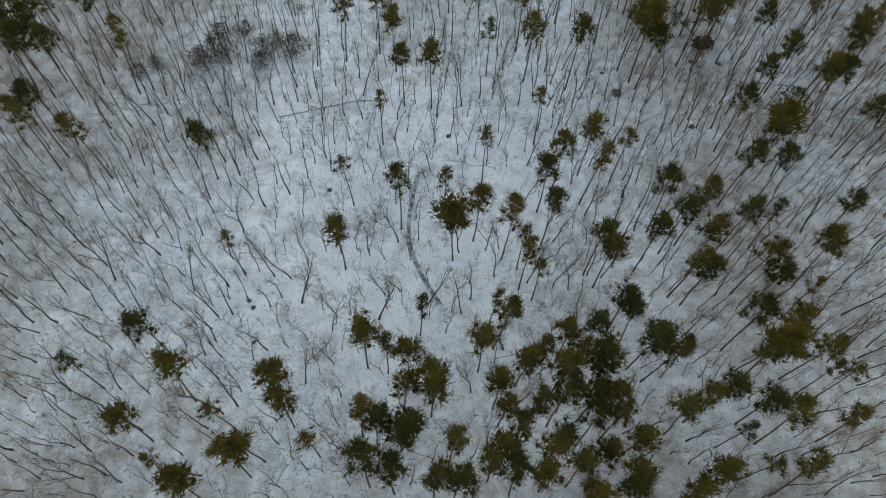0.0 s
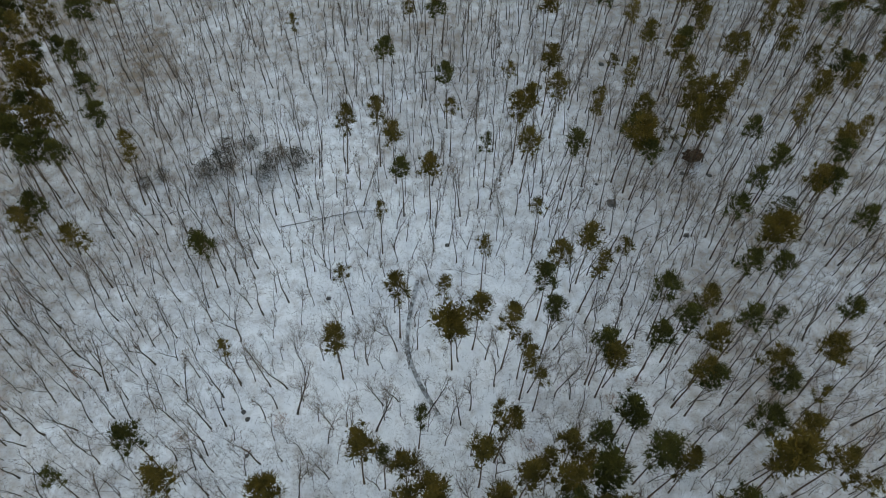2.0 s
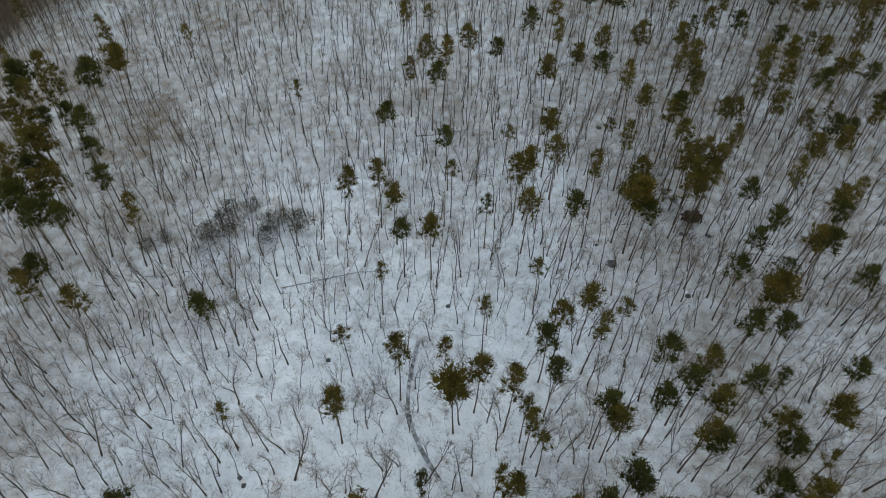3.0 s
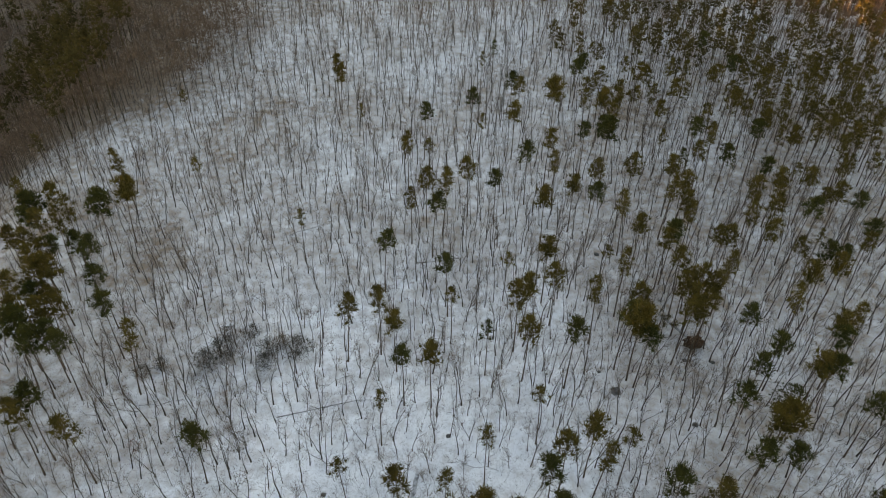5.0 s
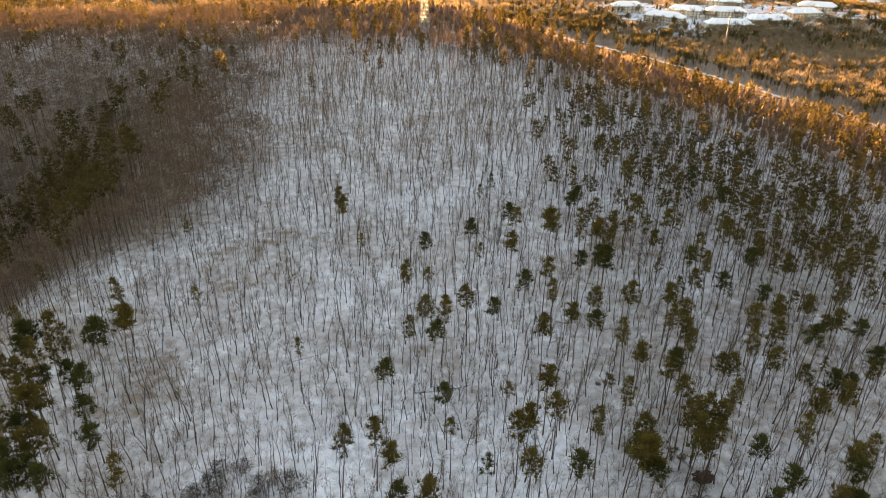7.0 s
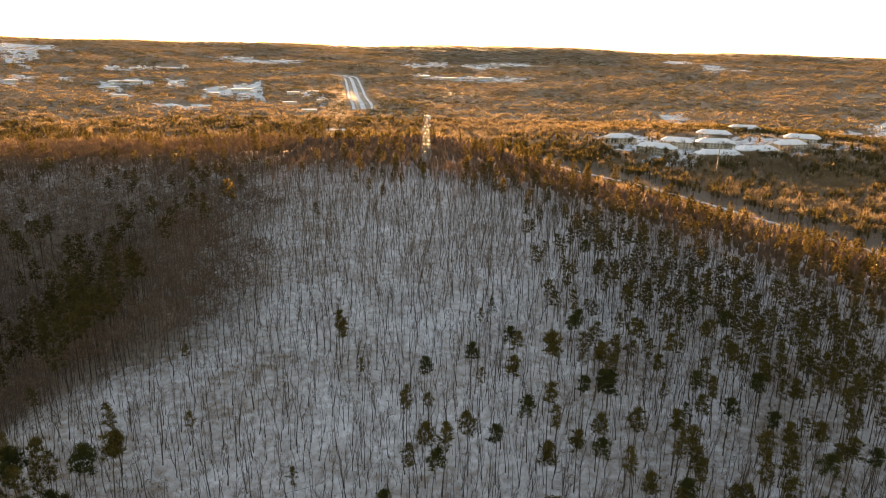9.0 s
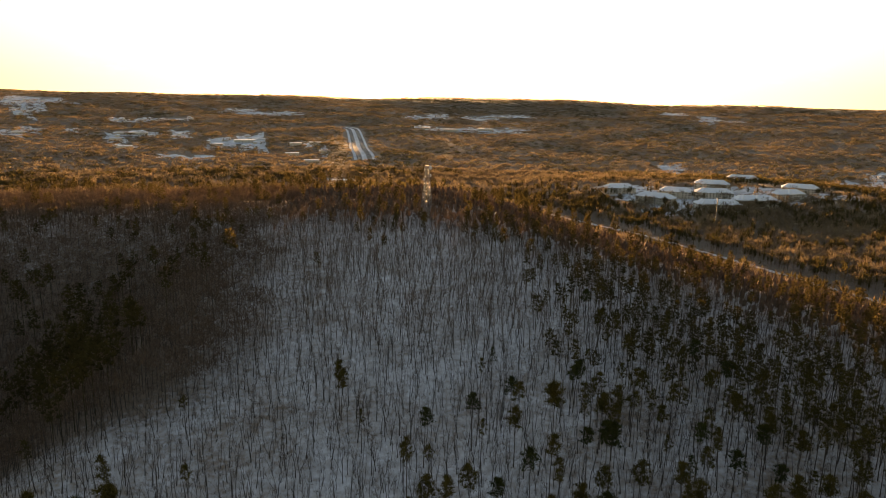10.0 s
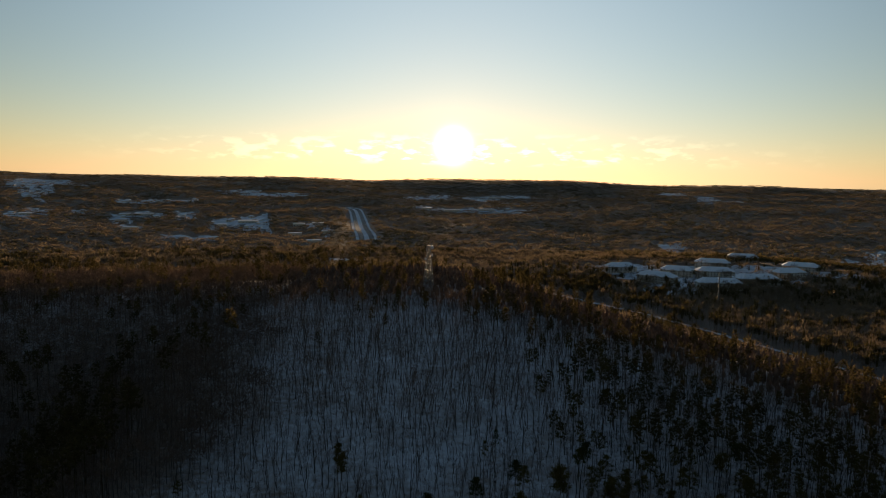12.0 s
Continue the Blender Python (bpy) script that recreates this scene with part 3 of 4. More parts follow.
STEMS_C = [(4.2, 93.9), (5.4, 94.4), (28.1, 94.6), (17.0, 95.3), (-64.1, 95.8), (82.5, 96.2), (-10.5, 96.6), (11.8, 96.7), (-15.0, 97.0), (38.1, 97.5), (-24.7, 98.3), (-56.6, 99.5), (30.3, 99.9), (82.2, 100.4), (-73.2, 101.1), (-32.9, 101.8), (-29.7, 102.5), (50.4, 102.7), (14.2, 105.0), (26.7, 105.3), (35.9, 105.6), (47.0, 107.1), (19.3, 107.9), (-41.3, 108.3), (-50.0, 108.6), (-27.1, 108.7), (-63.8, 108.7), (-56.8, 108.9), (40.5, 109.2), (-80.9, 110.5), (-60.1, 110.6), (8.9, 111.6), (-55.3, 111.9), (12.8, 114.1), (17.1, 114.2), (-59.9, 115.3), (23.2, 116.2), (84.1, 118.8), (6.8, 119.3), (40.6, 123.5), (-54.3, 127.8), (31.3, 128.3), (-58.1, 129.0), (46.9, 130.1), (-61.3, 131.5), (-52.6, 135.8), (-48.1, 138.6)]
STEMS = STEMS_A + STEMS_B + STEMS_C
cells = {}
TOWER_X, TOWER_Y = -13.0, 475.0


def room_for(x, y, gap):
    i, j = int(x // 4), int(y // 4)
    for a in (-1, 0, 1):
        for b in (-1, 0, 1):
            for px, py in cells.get((i + a, j + b), ()):
                if (px - x) ** 2 + (py - y) ** 2 < gap * gap:
                    return False
    cells.setdefault((i, j), []).append((x, y))
    return True


for x, y in pine_spots + STEMS:
    room_for(x, y, 0.1)
# pines standing thick on the right flank, on the crest and here and there in the hollow
flank, beside = [], []
for _ in range(15000):
    y = random.uniform(130, 560)
    x = random.uniform(-0.75, 0.78) * y
    if past_crest(x, y) > (25 if x > 40 else 140) or abs(x - TOWER_X) < 5 and -30 < y - TOWER_Y < 8:
        continue
    patch = noise.noise((x * 0.014, y * 0.014, 11))
    chance = 0.0
    fall = past_crest(x, y)
    if x > 35:
        # a thick belt along the flank, an open strip above it, then the crest's own pines
        belt = smooth((fall + 112) / 30) * (1 - smooth((fall + 50) / 20))
        chance = 0.06 + 0.6 * belt * smooth((x - 35) / 40) * (0.6 + patch)
        if fall > -30:
            chance = 0.22 + 0.3 * patch
    elif abs(fall + 10) < 40 and x > 10:
        chance = 0.2 + 0.3 * patch
    elif abs(fall - 20) < 90 and x <= 10:
        chance = 0.03 + 0.3 * max(0, patch)
    if x < -110 and y > 150:
        chance = max(chance, 0.04 + 0.4 * max(0, patch))
    if x < 40 and y > 330:
        chance = max(chance, 0.10 * max(0, patch))
    if random.random() < chance and room_for(x, y, 3.6):
        (beside if x > 35 and y < 225 else flank).append((x, y))
def in_hollow(x, y):
    return x < hollow_edge(y) + 26 * noise.noise((x * 0.03, y * 0.03, 17)) and y > 140


stems = []
for _ in range(63000):
    y = random.uniform(2, 660)
    x = random.uniform(-1, 1) * (66 + 0.64 * y)
    if past_crest(x, y) > (60 if x > 40 else 110) or math.hypot(x, y) > 660 or abs(x - TOWER_X) < 4 and -28 < y - TOWER_Y < 8:
        continue
    thick = 0.55 + 0.08 * smooth((y - 90) / 60) + 0.3 * noise.noise((x * 0.02, y * 0.02, 7)) + 0.18 * smooth((y - 170) / 130) + 0.3 * smooth((past_crest(x, y) + 45) / 50) + (0.8 if in_hollow(x, y) else 0) + 0.25 * smooth((x - 40) / 40)
    if random.random() < thick and room_for(x, y, 2.7 if past_crest(x, y) > -10 else 2.3):
        stems.append((x, y))
stems.sort(key=lambda p: (p[0] * 0.8) ** 2 + (p[1] - 55) ** 2)
near, rest = stems[:150], stems[150:]
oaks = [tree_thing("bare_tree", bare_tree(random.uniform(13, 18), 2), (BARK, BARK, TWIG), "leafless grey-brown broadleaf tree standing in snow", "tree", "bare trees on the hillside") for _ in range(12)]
for x, y in STEMS:
    put(random.choice(oaks), x, y, random.uniform(0.75, 1.1), placed)
for x, y in near:
    put(random.choice(oaks), x, y, random.choice((0.3, 0.45, 0.6, 0.8)) * random.uniform(0.9, 1.1), placed)


def spots(list_of, lo, hi):
    return [(x, y, ground_z(x, y), random.uniform(0, 6.28), s, s) for x, y in list_of for s in (random.uniform(lo, hi),)]


mid_trees = [joined(bare_tree(16.5, 1)) for _ in range(18)]
far_trees = [joined(bare_tree(18, 0)) for _ in range(18)]
round_trees = [crown_clump(random.uniform(12, 16), random.uniform(3.4, 5.0), 54, 0.13, 0, 1.2) for _ in range(12)]
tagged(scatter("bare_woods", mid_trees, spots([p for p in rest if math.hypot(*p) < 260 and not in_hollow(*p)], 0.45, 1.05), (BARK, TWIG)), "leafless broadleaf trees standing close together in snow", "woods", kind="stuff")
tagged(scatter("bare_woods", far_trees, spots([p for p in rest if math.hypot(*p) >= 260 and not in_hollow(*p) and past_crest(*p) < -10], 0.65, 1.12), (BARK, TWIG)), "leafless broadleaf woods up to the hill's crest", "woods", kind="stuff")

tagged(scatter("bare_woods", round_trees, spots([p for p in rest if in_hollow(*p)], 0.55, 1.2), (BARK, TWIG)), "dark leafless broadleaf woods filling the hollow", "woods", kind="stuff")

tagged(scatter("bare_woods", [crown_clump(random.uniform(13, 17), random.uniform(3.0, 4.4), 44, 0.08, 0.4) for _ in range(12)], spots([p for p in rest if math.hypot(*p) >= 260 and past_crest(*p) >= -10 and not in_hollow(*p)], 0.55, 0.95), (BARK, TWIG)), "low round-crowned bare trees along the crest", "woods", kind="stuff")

# brush that closes the crest between the stems
brush = []
while len(brush) < 1600:
    y = random.uniform(150, 620)
    x = random.uniform(-0.72, 0.72) * y
    if -15 < past_crest(x, y) < 110:
        brush.append((x, y))
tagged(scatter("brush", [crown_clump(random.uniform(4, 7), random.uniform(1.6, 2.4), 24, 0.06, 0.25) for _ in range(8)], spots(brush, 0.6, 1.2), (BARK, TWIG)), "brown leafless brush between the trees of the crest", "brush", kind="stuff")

# the flank's pines, the nearer ones first
beside.sort(key=lambda p: math.hypot(*p))
for x, y in beside[:24]:
    put(random.choice(kinds[random.choice(("mid", "mid", "slim"))]), x, y, random.uniform(0.8, 1.05), placed)
tagged(scatter("pine_woods", [joined(pine_tree(random.uniform(18, 21), random.uniform(2.2, 3.2), 0.75, 44)) for _ in range(6)], spots(beside[24:], 0.85, 1.08), (PINE_BARK, NEEDLES)), "tufted olive-green pines among the bare trees of the flank", "woods", kind="stuff")
simple_pines = []
for _ in range(8):
    s = Soup()
    tall = random.uniform(18, 22)
    s.tube([Vector((0, 0, -0.4)), Vector((0, 0, tall * 0.9))], [0.17, 0.05], 3)
    for i in range(15):
        f = (i + random.random()) / 15
        w = i * 2.4 + random.uniform(-0.6, 0.6)
        q = 2.2 * math.sqrt(max(0.03, 1 - (1.5 * f - 0.5) ** 2)) * random.uniform(0.3, 0.9)
        needle_clump(s, Vector((math.cos(w) * q, math.sin(w) * q, tall * (0.62 + 0.34 * f))), random.uniform(1.1, 1.7), 15, 0.13)
    simple_pines.append(s.arrays())
tagged(scatter("pine_woods", simple_pines, spots([p for p in flank if in_hollow(*p) and p[1] < 340], 1.0, 1.4), FAR_PINE), "dark round-crowned pines in the woods of the hollow", "woods", kind="stuff")
tagged(scatter("pine_woods", simple_pines, spots([p for p in flank if not (in_hollow(*p) and p[1] < 340)], 0.75, 1.1), FAR_PINE), "dark pines standing among the bare trees of the flank", "woods", kind="stuff")

# ---- the telecom tower on the crest ----
def strut(name, a, b, r, mat, parent, sides=4):
    s = Soup()
    s.tube([Vector(a), Vector(b)], [r, r], sides)
    n = len(s.v)
    s.f += [tuple(range(sides)), tuple(range(n - 1, n - 1 - sides, -1))]
    return link_mesh(name, s.v, s.f, mat, parent)


def disc(name, r, deep, mat, parent, place, turn, label=""):
    bm = bmesh.new()
    bmesh.ops.create_cone(bm, segments=20, radius1=r, radius2=r * 0.9, depth=deep, cap_ends=True)
    bmesh.ops.bevel(bm, geom=[e for e in bm.edges if abs(e.verts[0].co.z - e.verts[1].co.z) < 1e-4], offset=deep * 0.2, segments=2, affect="EDGES")
    ob = part(name, bm, mat, parent, label)
    ob.matrix_basis = Matrix.Translation(place) @ pose(0, 0, 0, 90, 0, turn)
    return ob


tower = tagged(new("telecom_tower"), "steel lattice telecom tower with dishes on the wooded crest", "tower")
tower.matrix_basis = pose(TOWER_X, TOWER_Y, ground_z(TOWER_X, TOWER_Y), 0, 0, 22)
HIGH, LEVELS = 33.5, 14


def corner(k, z):
    half = 3.4 + (1.1 - 3.4) * min(1, z / (HIGH * 0.85))
    return ((-half, half)[k in (1, 2)], (-half, half)[k in (2, 3)], z)


for k in range(4):
    for a, b in ((0, HIGH * 0.85), (HIGH * 0.85, HIGH)):
        strut("leg", corner(k, a), corner(k, b), 0.24, STEEL, tower, 6)
for i in range(LEVELS + 1):
    z = HIGH * i / LEVELS
    for k in range(4):
        if i:
            strut("girt", corner(k, z), corner((k + 1) % 4, z), 0.19, STEEL, tower)
        if i < LEVELS:
            z2 = HIGH * (i + 1) / LEVELS
            strut("brace", corner(k, z), corner((k + 1) % 4, z2), 0.12, STEEL, tower)
            strut("brace", corner((k + 1) % 4, z), corner(k, z2), 0.12, STEEL, tower)
strut("ladder_rail", (0.25, -1.0, 0.3), (0.25, -1.0, HIGH), 0.05, STEEL, tower)
strut("ladder_rail", (-0.25, -1.0, 0.3), (-0.25, -1.0, HIGH), 0.05, STEEL, tower)
for i in range(55):
    strut("rung", (-0.25, -1.0, 0.6 * i + 0.5), (0.25, -1.0, 0.6 * i + 0.5), 0.025, STEEL, tower)
for z, r, x, y, turn in ((32.5, 1.35, 1.9, -1.4, 30), (27.2, 1.05, 2.2, -1.0, 60), (24.5, 0.9, -2.4, -0.6, -50)):
    dish = disc("dish", r, 0.8, WHITE_PLASTIC, tower, (x, y, z), turn, "white drum-shaped microwave dish")
    strut("dish_mount", (x, y, z), (x * 0.5, y * 0.5, z - 0.3), 0.08, STEEL, tower)
for z, w in ((31, 0), (31, 2.1), (31, 4.2), (22, 0.7), (22, 3.0), (19, -1.4)):
    bm = bmesh.new()
    box(bm, -0.18, -0.1, -1.2, 0.18, 0.1, 1.2)
    bmesh.ops.bevel(bm, geom=bm.edges[:], offset=0.04, segments=1, affect="EDGES")
    ob = part("panel_antenna", bm, WHITE_PLASTIC, tower, "pale upright panel antenna")
    ob.matrix_basis = Matrix.Translation((1.9 * math.sin(w), -1.9 * math.cos(w), z)) @ pose(0, 0, 0, 0, 0, math.degrees(w))
    strut("antenna_bracket", (1.8 * math.sin(w), -1.8 * math.cos(w), z), (0.9 * math.sin(w), -0.9 * math.cos(w), z), 0.05, STEEL, tower)
for k in range(4):
    x, y, z = corner(k, HIGH)
    strut("whip_antenna", (x, y, z - 0.5), (x, y, z + (4.6, 3.6, 5.0, 3.0)[k]), 0.05, STEEL, tower)

# ---- houses on the plain ----
CLEAR = []          # x, y, radius: where no woods stand


def hip_roof(bm, x0, y0, x1, y1, z, rise, over):
    x0, y0, x1, y1 = x0 - over, y0 - over, x1 + over, y1 + over
    run = min(x1 - x0, y1 - y0) / 2
    if x1 - x0 > y1 - y0:
        ridge = ((x0 + run, (y0 + y1) / 2, z + rise), (x1 - run * 0.999, (y0 + y1) / 2, z + rise))
    else:
        ridge = (((x0 + x1) / 2, y0 + run, z + rise), ((x0 + x1) / 2, y1 - run * 0.999, z + rise))
    low = [bm.verts.new((x, y, z - 0.3)) for x, y in ((x0, y0), (x1, y0), (x1, y1), (x0, y1))]
    eave = [bm.verts.new((v.co.x, v.co.y, z + 0.15)) for v in low]
    a, b = (bm.verts.new(p) for p in ridge)
    bm.faces.new(low[::-1])
    for i in range(4):
        bm.faces.new((low[i], low[(i + 1) % 4], eave[(i + 1) % 4], eave[i]))
    if x1 - x0 > y1 - y0:
        for f in ((eave[0], eave[1], b, a), (eave[1], eave[2], b), (eave[2], eave[3], a, b), (eave[3], eave[0], a)):
            bm.faces.new(f)
    else:
        for f in ((eave[0], eave[1], a), (eave[1], eave[2], b, a), (eave[2], eave[3], b), (eave[3], eave[0], a, b)):
            bm.faces.new(f)


WINDOW_MESHES = {}


def window_on(parent, x, y, z, wide, tall, turn):
    key = (wide, tall)
    if key not in WINDOW_MESHES:
        bm = bmesh.new()
        box(bm, -wide / 2, -0.06, -tall / 2, wide / 2, 0.06, tall / 2)
        me = bpy.data.meshes.new("window")
        bm.to_mesh(me)
        bm.free()
        me.materials.append(GLASS)
        WINDOW_MESHES[key] = me
    ob = new("window", WINDOW_MESHES[key])
    ob.parent = parent
    ob.matrix_basis = pose(x, y, z, 0, 0, turn)


def apartment(long, deep, wings):
    """Three storeys under a snowy hipped roof, with projecting wings on the long side."""
    th = tagged(new("apartment_building"), "three-storey beige apartment building under a snowy hipped roof", "building", "apartment buildings")
    bm = bmesh.new()
    box(bm, -long / 2, -deep / 2, -1, long / 2, deep / 2, 9.2)
    for x, w in wings:
        box(bm, x - w / 2, -deep / 2 - 2.6, -1, x + w / 2, deep / 2 + 2.6, 9.15)
    part("wall", bm, SIDING, th)
    bm = bmesh.new()
    hip_roof(bm, -long / 2, -deep / 2, long / 2, deep / 2, 9.4, 5.6, 0.8)
    main_roof = part("roof", bm, ROOF_SNOW, th, "hipped roof under snow")
    for x, w in wings:
        bm = bmesh.new()
        hip_roof(bm, x - w / 2, -deep / 2 - 2.6, x + w / 2, deep / 2 + 2.6, 9.5, 5.2, 0.7)
        part("wing_roof", bm, ROOF_SNOW, th, "wing's roof under snow")
    for fl in range(3):
        z = 1.6 + 3.0 * fl
        for x, w in wings:
            for dx in (-w / 4, w / 4):
                window_on(th, x + dx, -deep / 2 - 2.6, z, 1.8, 1.5, 0)
        x = -long / 2 + 2.2
        while x < long / 2 - 1.5:
            if all(abs(x - wx) > ww / 2 + 1 for wx, ww in wings):
                window_on(th, x, -deep / 2, z, 1.8, 1.5, 0)
            x += 4.2
        for y in (-deep / 4, deep / 4):
            for s in (-1, 1):
                window_on(th, s * long / 2, y, z, 1.8, 1.5, 90)
    bm = bmesh.new()
    box(bm, -0.5, -0.5, 0, 0.5, 0.5, 1.6)
    part("chimney", bm, SIDING, main_roof).location = (long * 0.2, 1.0, 13.6)
    return th


def house(long, deep, floors):
    th = tagged(new("house"), "small pale house under a snowy roof among trees", "house", "houses on the plain")
    h = 2.9 * floors
    bm = bmesh.new()
    box(bm, -long / 2, -deep / 2, -1, long / 2, deep / 2, h)
    part("wall", bm, SIDING, th)
    bm = bmesh.new()
    hip_roof(bm, -long / 2, -deep / 2, long / 2, deep / 2, h, deep * 0.28, 0.5)
    part("roof", bm, ROOF_SNOW, th, "roof under snow")
    for fl in range(floors):
        for x in (-long * 0.3, 0, long * 0.3):
            window_on(th, x, -deep / 2, 1.5 + 2.9 * fl, 1.8, 1.5, 0)
    return th


def store(long, deep):
    th = tagged(new("store"), "long low store building with a flat snowy roof", "building", "stores on the plain")
    bm = bmesh.new()
    box(bm, -long / 2, -deep / 2, -1, long / 2, deep / 2, 7)
    part("wall", bm, SIDING, th)
    bm = bmesh.new()
    box(bm, -long / 2 - 0.4, -deep / 2 - 0.4, 7.004, long / 2 + 0.4, deep / 2 + 0.4, 7.6)
    bmesh.ops.bevel(bm, geom=bm.edges[:], offset=0.2, segments=1, affect="EDGES")
    part("roof", bm, ROOF_SNOW, th, "flat roof under snow")
    x = -long / 2 + 4
    while x < long / 2 - 3:
        window_on(th, x, -deep / 2, 2.0, 2.6, 1.8, 0)
        x += 8
    return th


def car_thing(paint):
    th = tagged(new("car"), "parked car with snow on its roof", "car", "parked cars")
    bm = bmesh.new()
    box(bm, -0.9, -2.2, 0.35, 0.9, 2.2, 0.95)
    bmesh.ops.bevel(bm, geom=bm.edges[:], offset=0.14, segments=2, affect="EDGES")
    part("body", bm, paint, th)
    bm = bmesh.new()
    box(bm, -0.78, -1.3, 0.9, 0.78, 1.1, 1.45)
    bmesh.ops.bevel(bm, geom=[e for e in bm.edges if e.verts[0].co.z > 1.4 or e.verts[1].co.z > 1.4], offset=0.22, segments=2, affect="EDGES")
    part("cabin", bm, GLASS, th)
    bm = bmesh.new()
    box(bm, -0.7, -1.1, 1.452, 0.7, 0.95, 1.56)
    bmesh.ops.bevel(bm, geom=bm.edges[:], offset=0.04, segments=1, affect="EDGES")
    part("snow_cap", bm, ROOF_SNOW, th, "snow lying on the roof")
    for x in (-0.88, 0.88):
        for y in (-1.4, 1.4):
            bm = bmesh.new()
            bmesh.ops.create_cone(bm, segments=10, radius1=0.33, radius2=0.33, depth=0.22, cap_ends=True)
            wheel = part("wheel", bm, TYRE, th)
            wheel.matrix_basis = pose(x, y, 0.33, 0, 90, 0)
            bm = bmesh.new()
            bmesh.ops.create_cone(bm, segments=8, radius1=0.2, radius2=0.2, depth=0.24, cap_ends=True)
            part("rim", bm, STEEL, wheel)
    return th


def stand(th, x, y, turn=0.0):
    """Stands a thing, or a copy of it, on the ground."""
    m = pose(x, y, ground_z(x, y), 0, 0, turn)
    if th not in placed:
        placed.add(th)
        th.matrix_basis = m
        return th
    return copy_thing(th, m)


def snow_patch(name, x, y, wide, deep, turn, label, mat=None, rough=0.25, lift=0.5):
    """An open place under snow, draped on the ground, with an uneven edge."""
    rings, spokes = 4, 36
    v, f = [(x, y, ground_z(x, y) + lift)], []
    c, s = math.cos(radians(turn)), math.sin(radians(turn))
    for r in range(1, rings + 1):
        for k in range(spokes):
            w = 2 * math.pi * k / spokes
            q = r / rings * (1 + rough * 2 * noise.noise((math.cos(w) * 1.7 + x, math.sin(w) * 1.7 + y, 0)) + rough * noise.noise((math.cos(w) * 5 + x, math.sin(w) * 5, y)))
            e = 0.75
            a = wide * q * math.copysign(abs(math.cos(w)) ** e, math.cos(w))
            b = deep * q * math.copysign(abs(math.sin(w)) ** e, math.sin(w))
            px, py = x + a * c - b * s, y + a * s + b * c
            v.append((px, py, ground_z(px, py) + lift))
    for k in range(spokes):
        f.append((0, 1 + k, 1 + (k + 1) % spokes))
        for r in range(rings - 1):
            a, b = 1 + r * spokes + k, 1 + r * spokes + (k + 1) % spokes
            f.append((a, a + spokes, b + spokes, b))
    ob = link_mesh(name, v, f, mat or LOT_SNOW, smooth=True)
    tagged(ob, label, "snow field", kind="structure")
    step = min(wide, deep)
    n = max(1, int(round(max(wide, deep) / step)))
    for i in range(-n, n + 1):
        d = i * (max(wide, deep) - step * 0.6) / n
        px, py = (x + d * c, y + d * s) if wide >= deep else (x - d * s, y + d * c)
        CLEAR.append((px, py, step * 0.95))


def ribbon(name, pts, wide, mat, label, category, lift=0.6):
    """A road along pts, draped on the ground."""
    P = []
    for (ax, ay), (bx, by) in zip(pts, pts[1:]):
        n = max(2, int(math.hypot(bx - ax, by - ay) / 12))
        P += [(ax + (bx - ax) * i / n, ay + (by - ay) * i / n) for i in range(n)]
    P.append(pts[-1])
    for _ in range(12):
        P = [P[0]] + [((P[i - 1][0] + P[i][0] * 2 + P[i + 1][0]) / 4, (P[i - 1][1] + P[i][1] * 2 + P[i + 1][1]) / 4) for i in range(1, len(P) - 1)] + [P[-1]]
    v, f = [], []
    for i, (x, y) in enumerate(P):
        a, b = P[max(0, i - 1)], P[min(len(P) - 1, i + 1)]
        d = Vector((b[0] - a[0], b[1] - a[1])).normalized()
        for s, h in ((-1, -0.6), (-1, 0.0), (1, 0.0), (1, -0.6)):
            px, py = x - d.y * s * wide / 2, y + d.x * s * wide / 2
            v.append((px, py, ground_z(px, py) + lift + h))
    for i in range(len(P) - 1):
        for k in range(3):
            f.append((4 * i + k, 4 * i + k + 1, 4 * i + k + 5, 4 * i + k + 4))
    return tagged(link_mesh(name, v, f, mat), label, category, kind="structure"), P


TYRE = material("tyre_rubber", (0.02, 0.02, 0.02), rough=0.8)
blocks = [apartment(50, 17, ((-13, 10), (13, 10))), apartment(44, 17, ((0, 12),)), apartment(56, 18, ((-19, 9), (0, 9), (19, 9)))]
for k, x, y, turn in ((1, 252, 1013, 8), (0, 282, 933, -38), (1, 321, 972, -20), (0, 402, 1056, -18), (0, 487, 1152, -12), (0, 370, 962, -8), (2, 348, 887, -2), (2, 406, 913, 4), (1, 473, 965, 14), (0, 523, 1030, -22)):
    stand(blocks[k], x, y, turn)
snow_patch("parking_lot", 385, 985, 150, 85, 22, "trodden snow on lots between the apartment buildings", lift=0.3)
snow_patch("parking_lot", 292, 890, 36, 30, 0, "trodden snow on a car park", lift=0.4)
snow_patch("snow_field", 565, 1015, 55, 28, 15, "open snow beside the apartment buildings", lift=0.4)
snow_patch("parking_lot", 262, 1060, 55, 35, 5, "trodden snow behind an apartment building", lift=0.4)
paints = [material("car_paint", c, tuple(v * 0.9 for v in c), 0.5, rough=0.3, spec=0.5) for c in ((0.5, 0.5, 0.52), (0.05, 0.05, 0.06), (0.3, 0.03, 0.03), (0.06, 0.1, 0.2))]
cars = [car_thing(p) for p in paints]
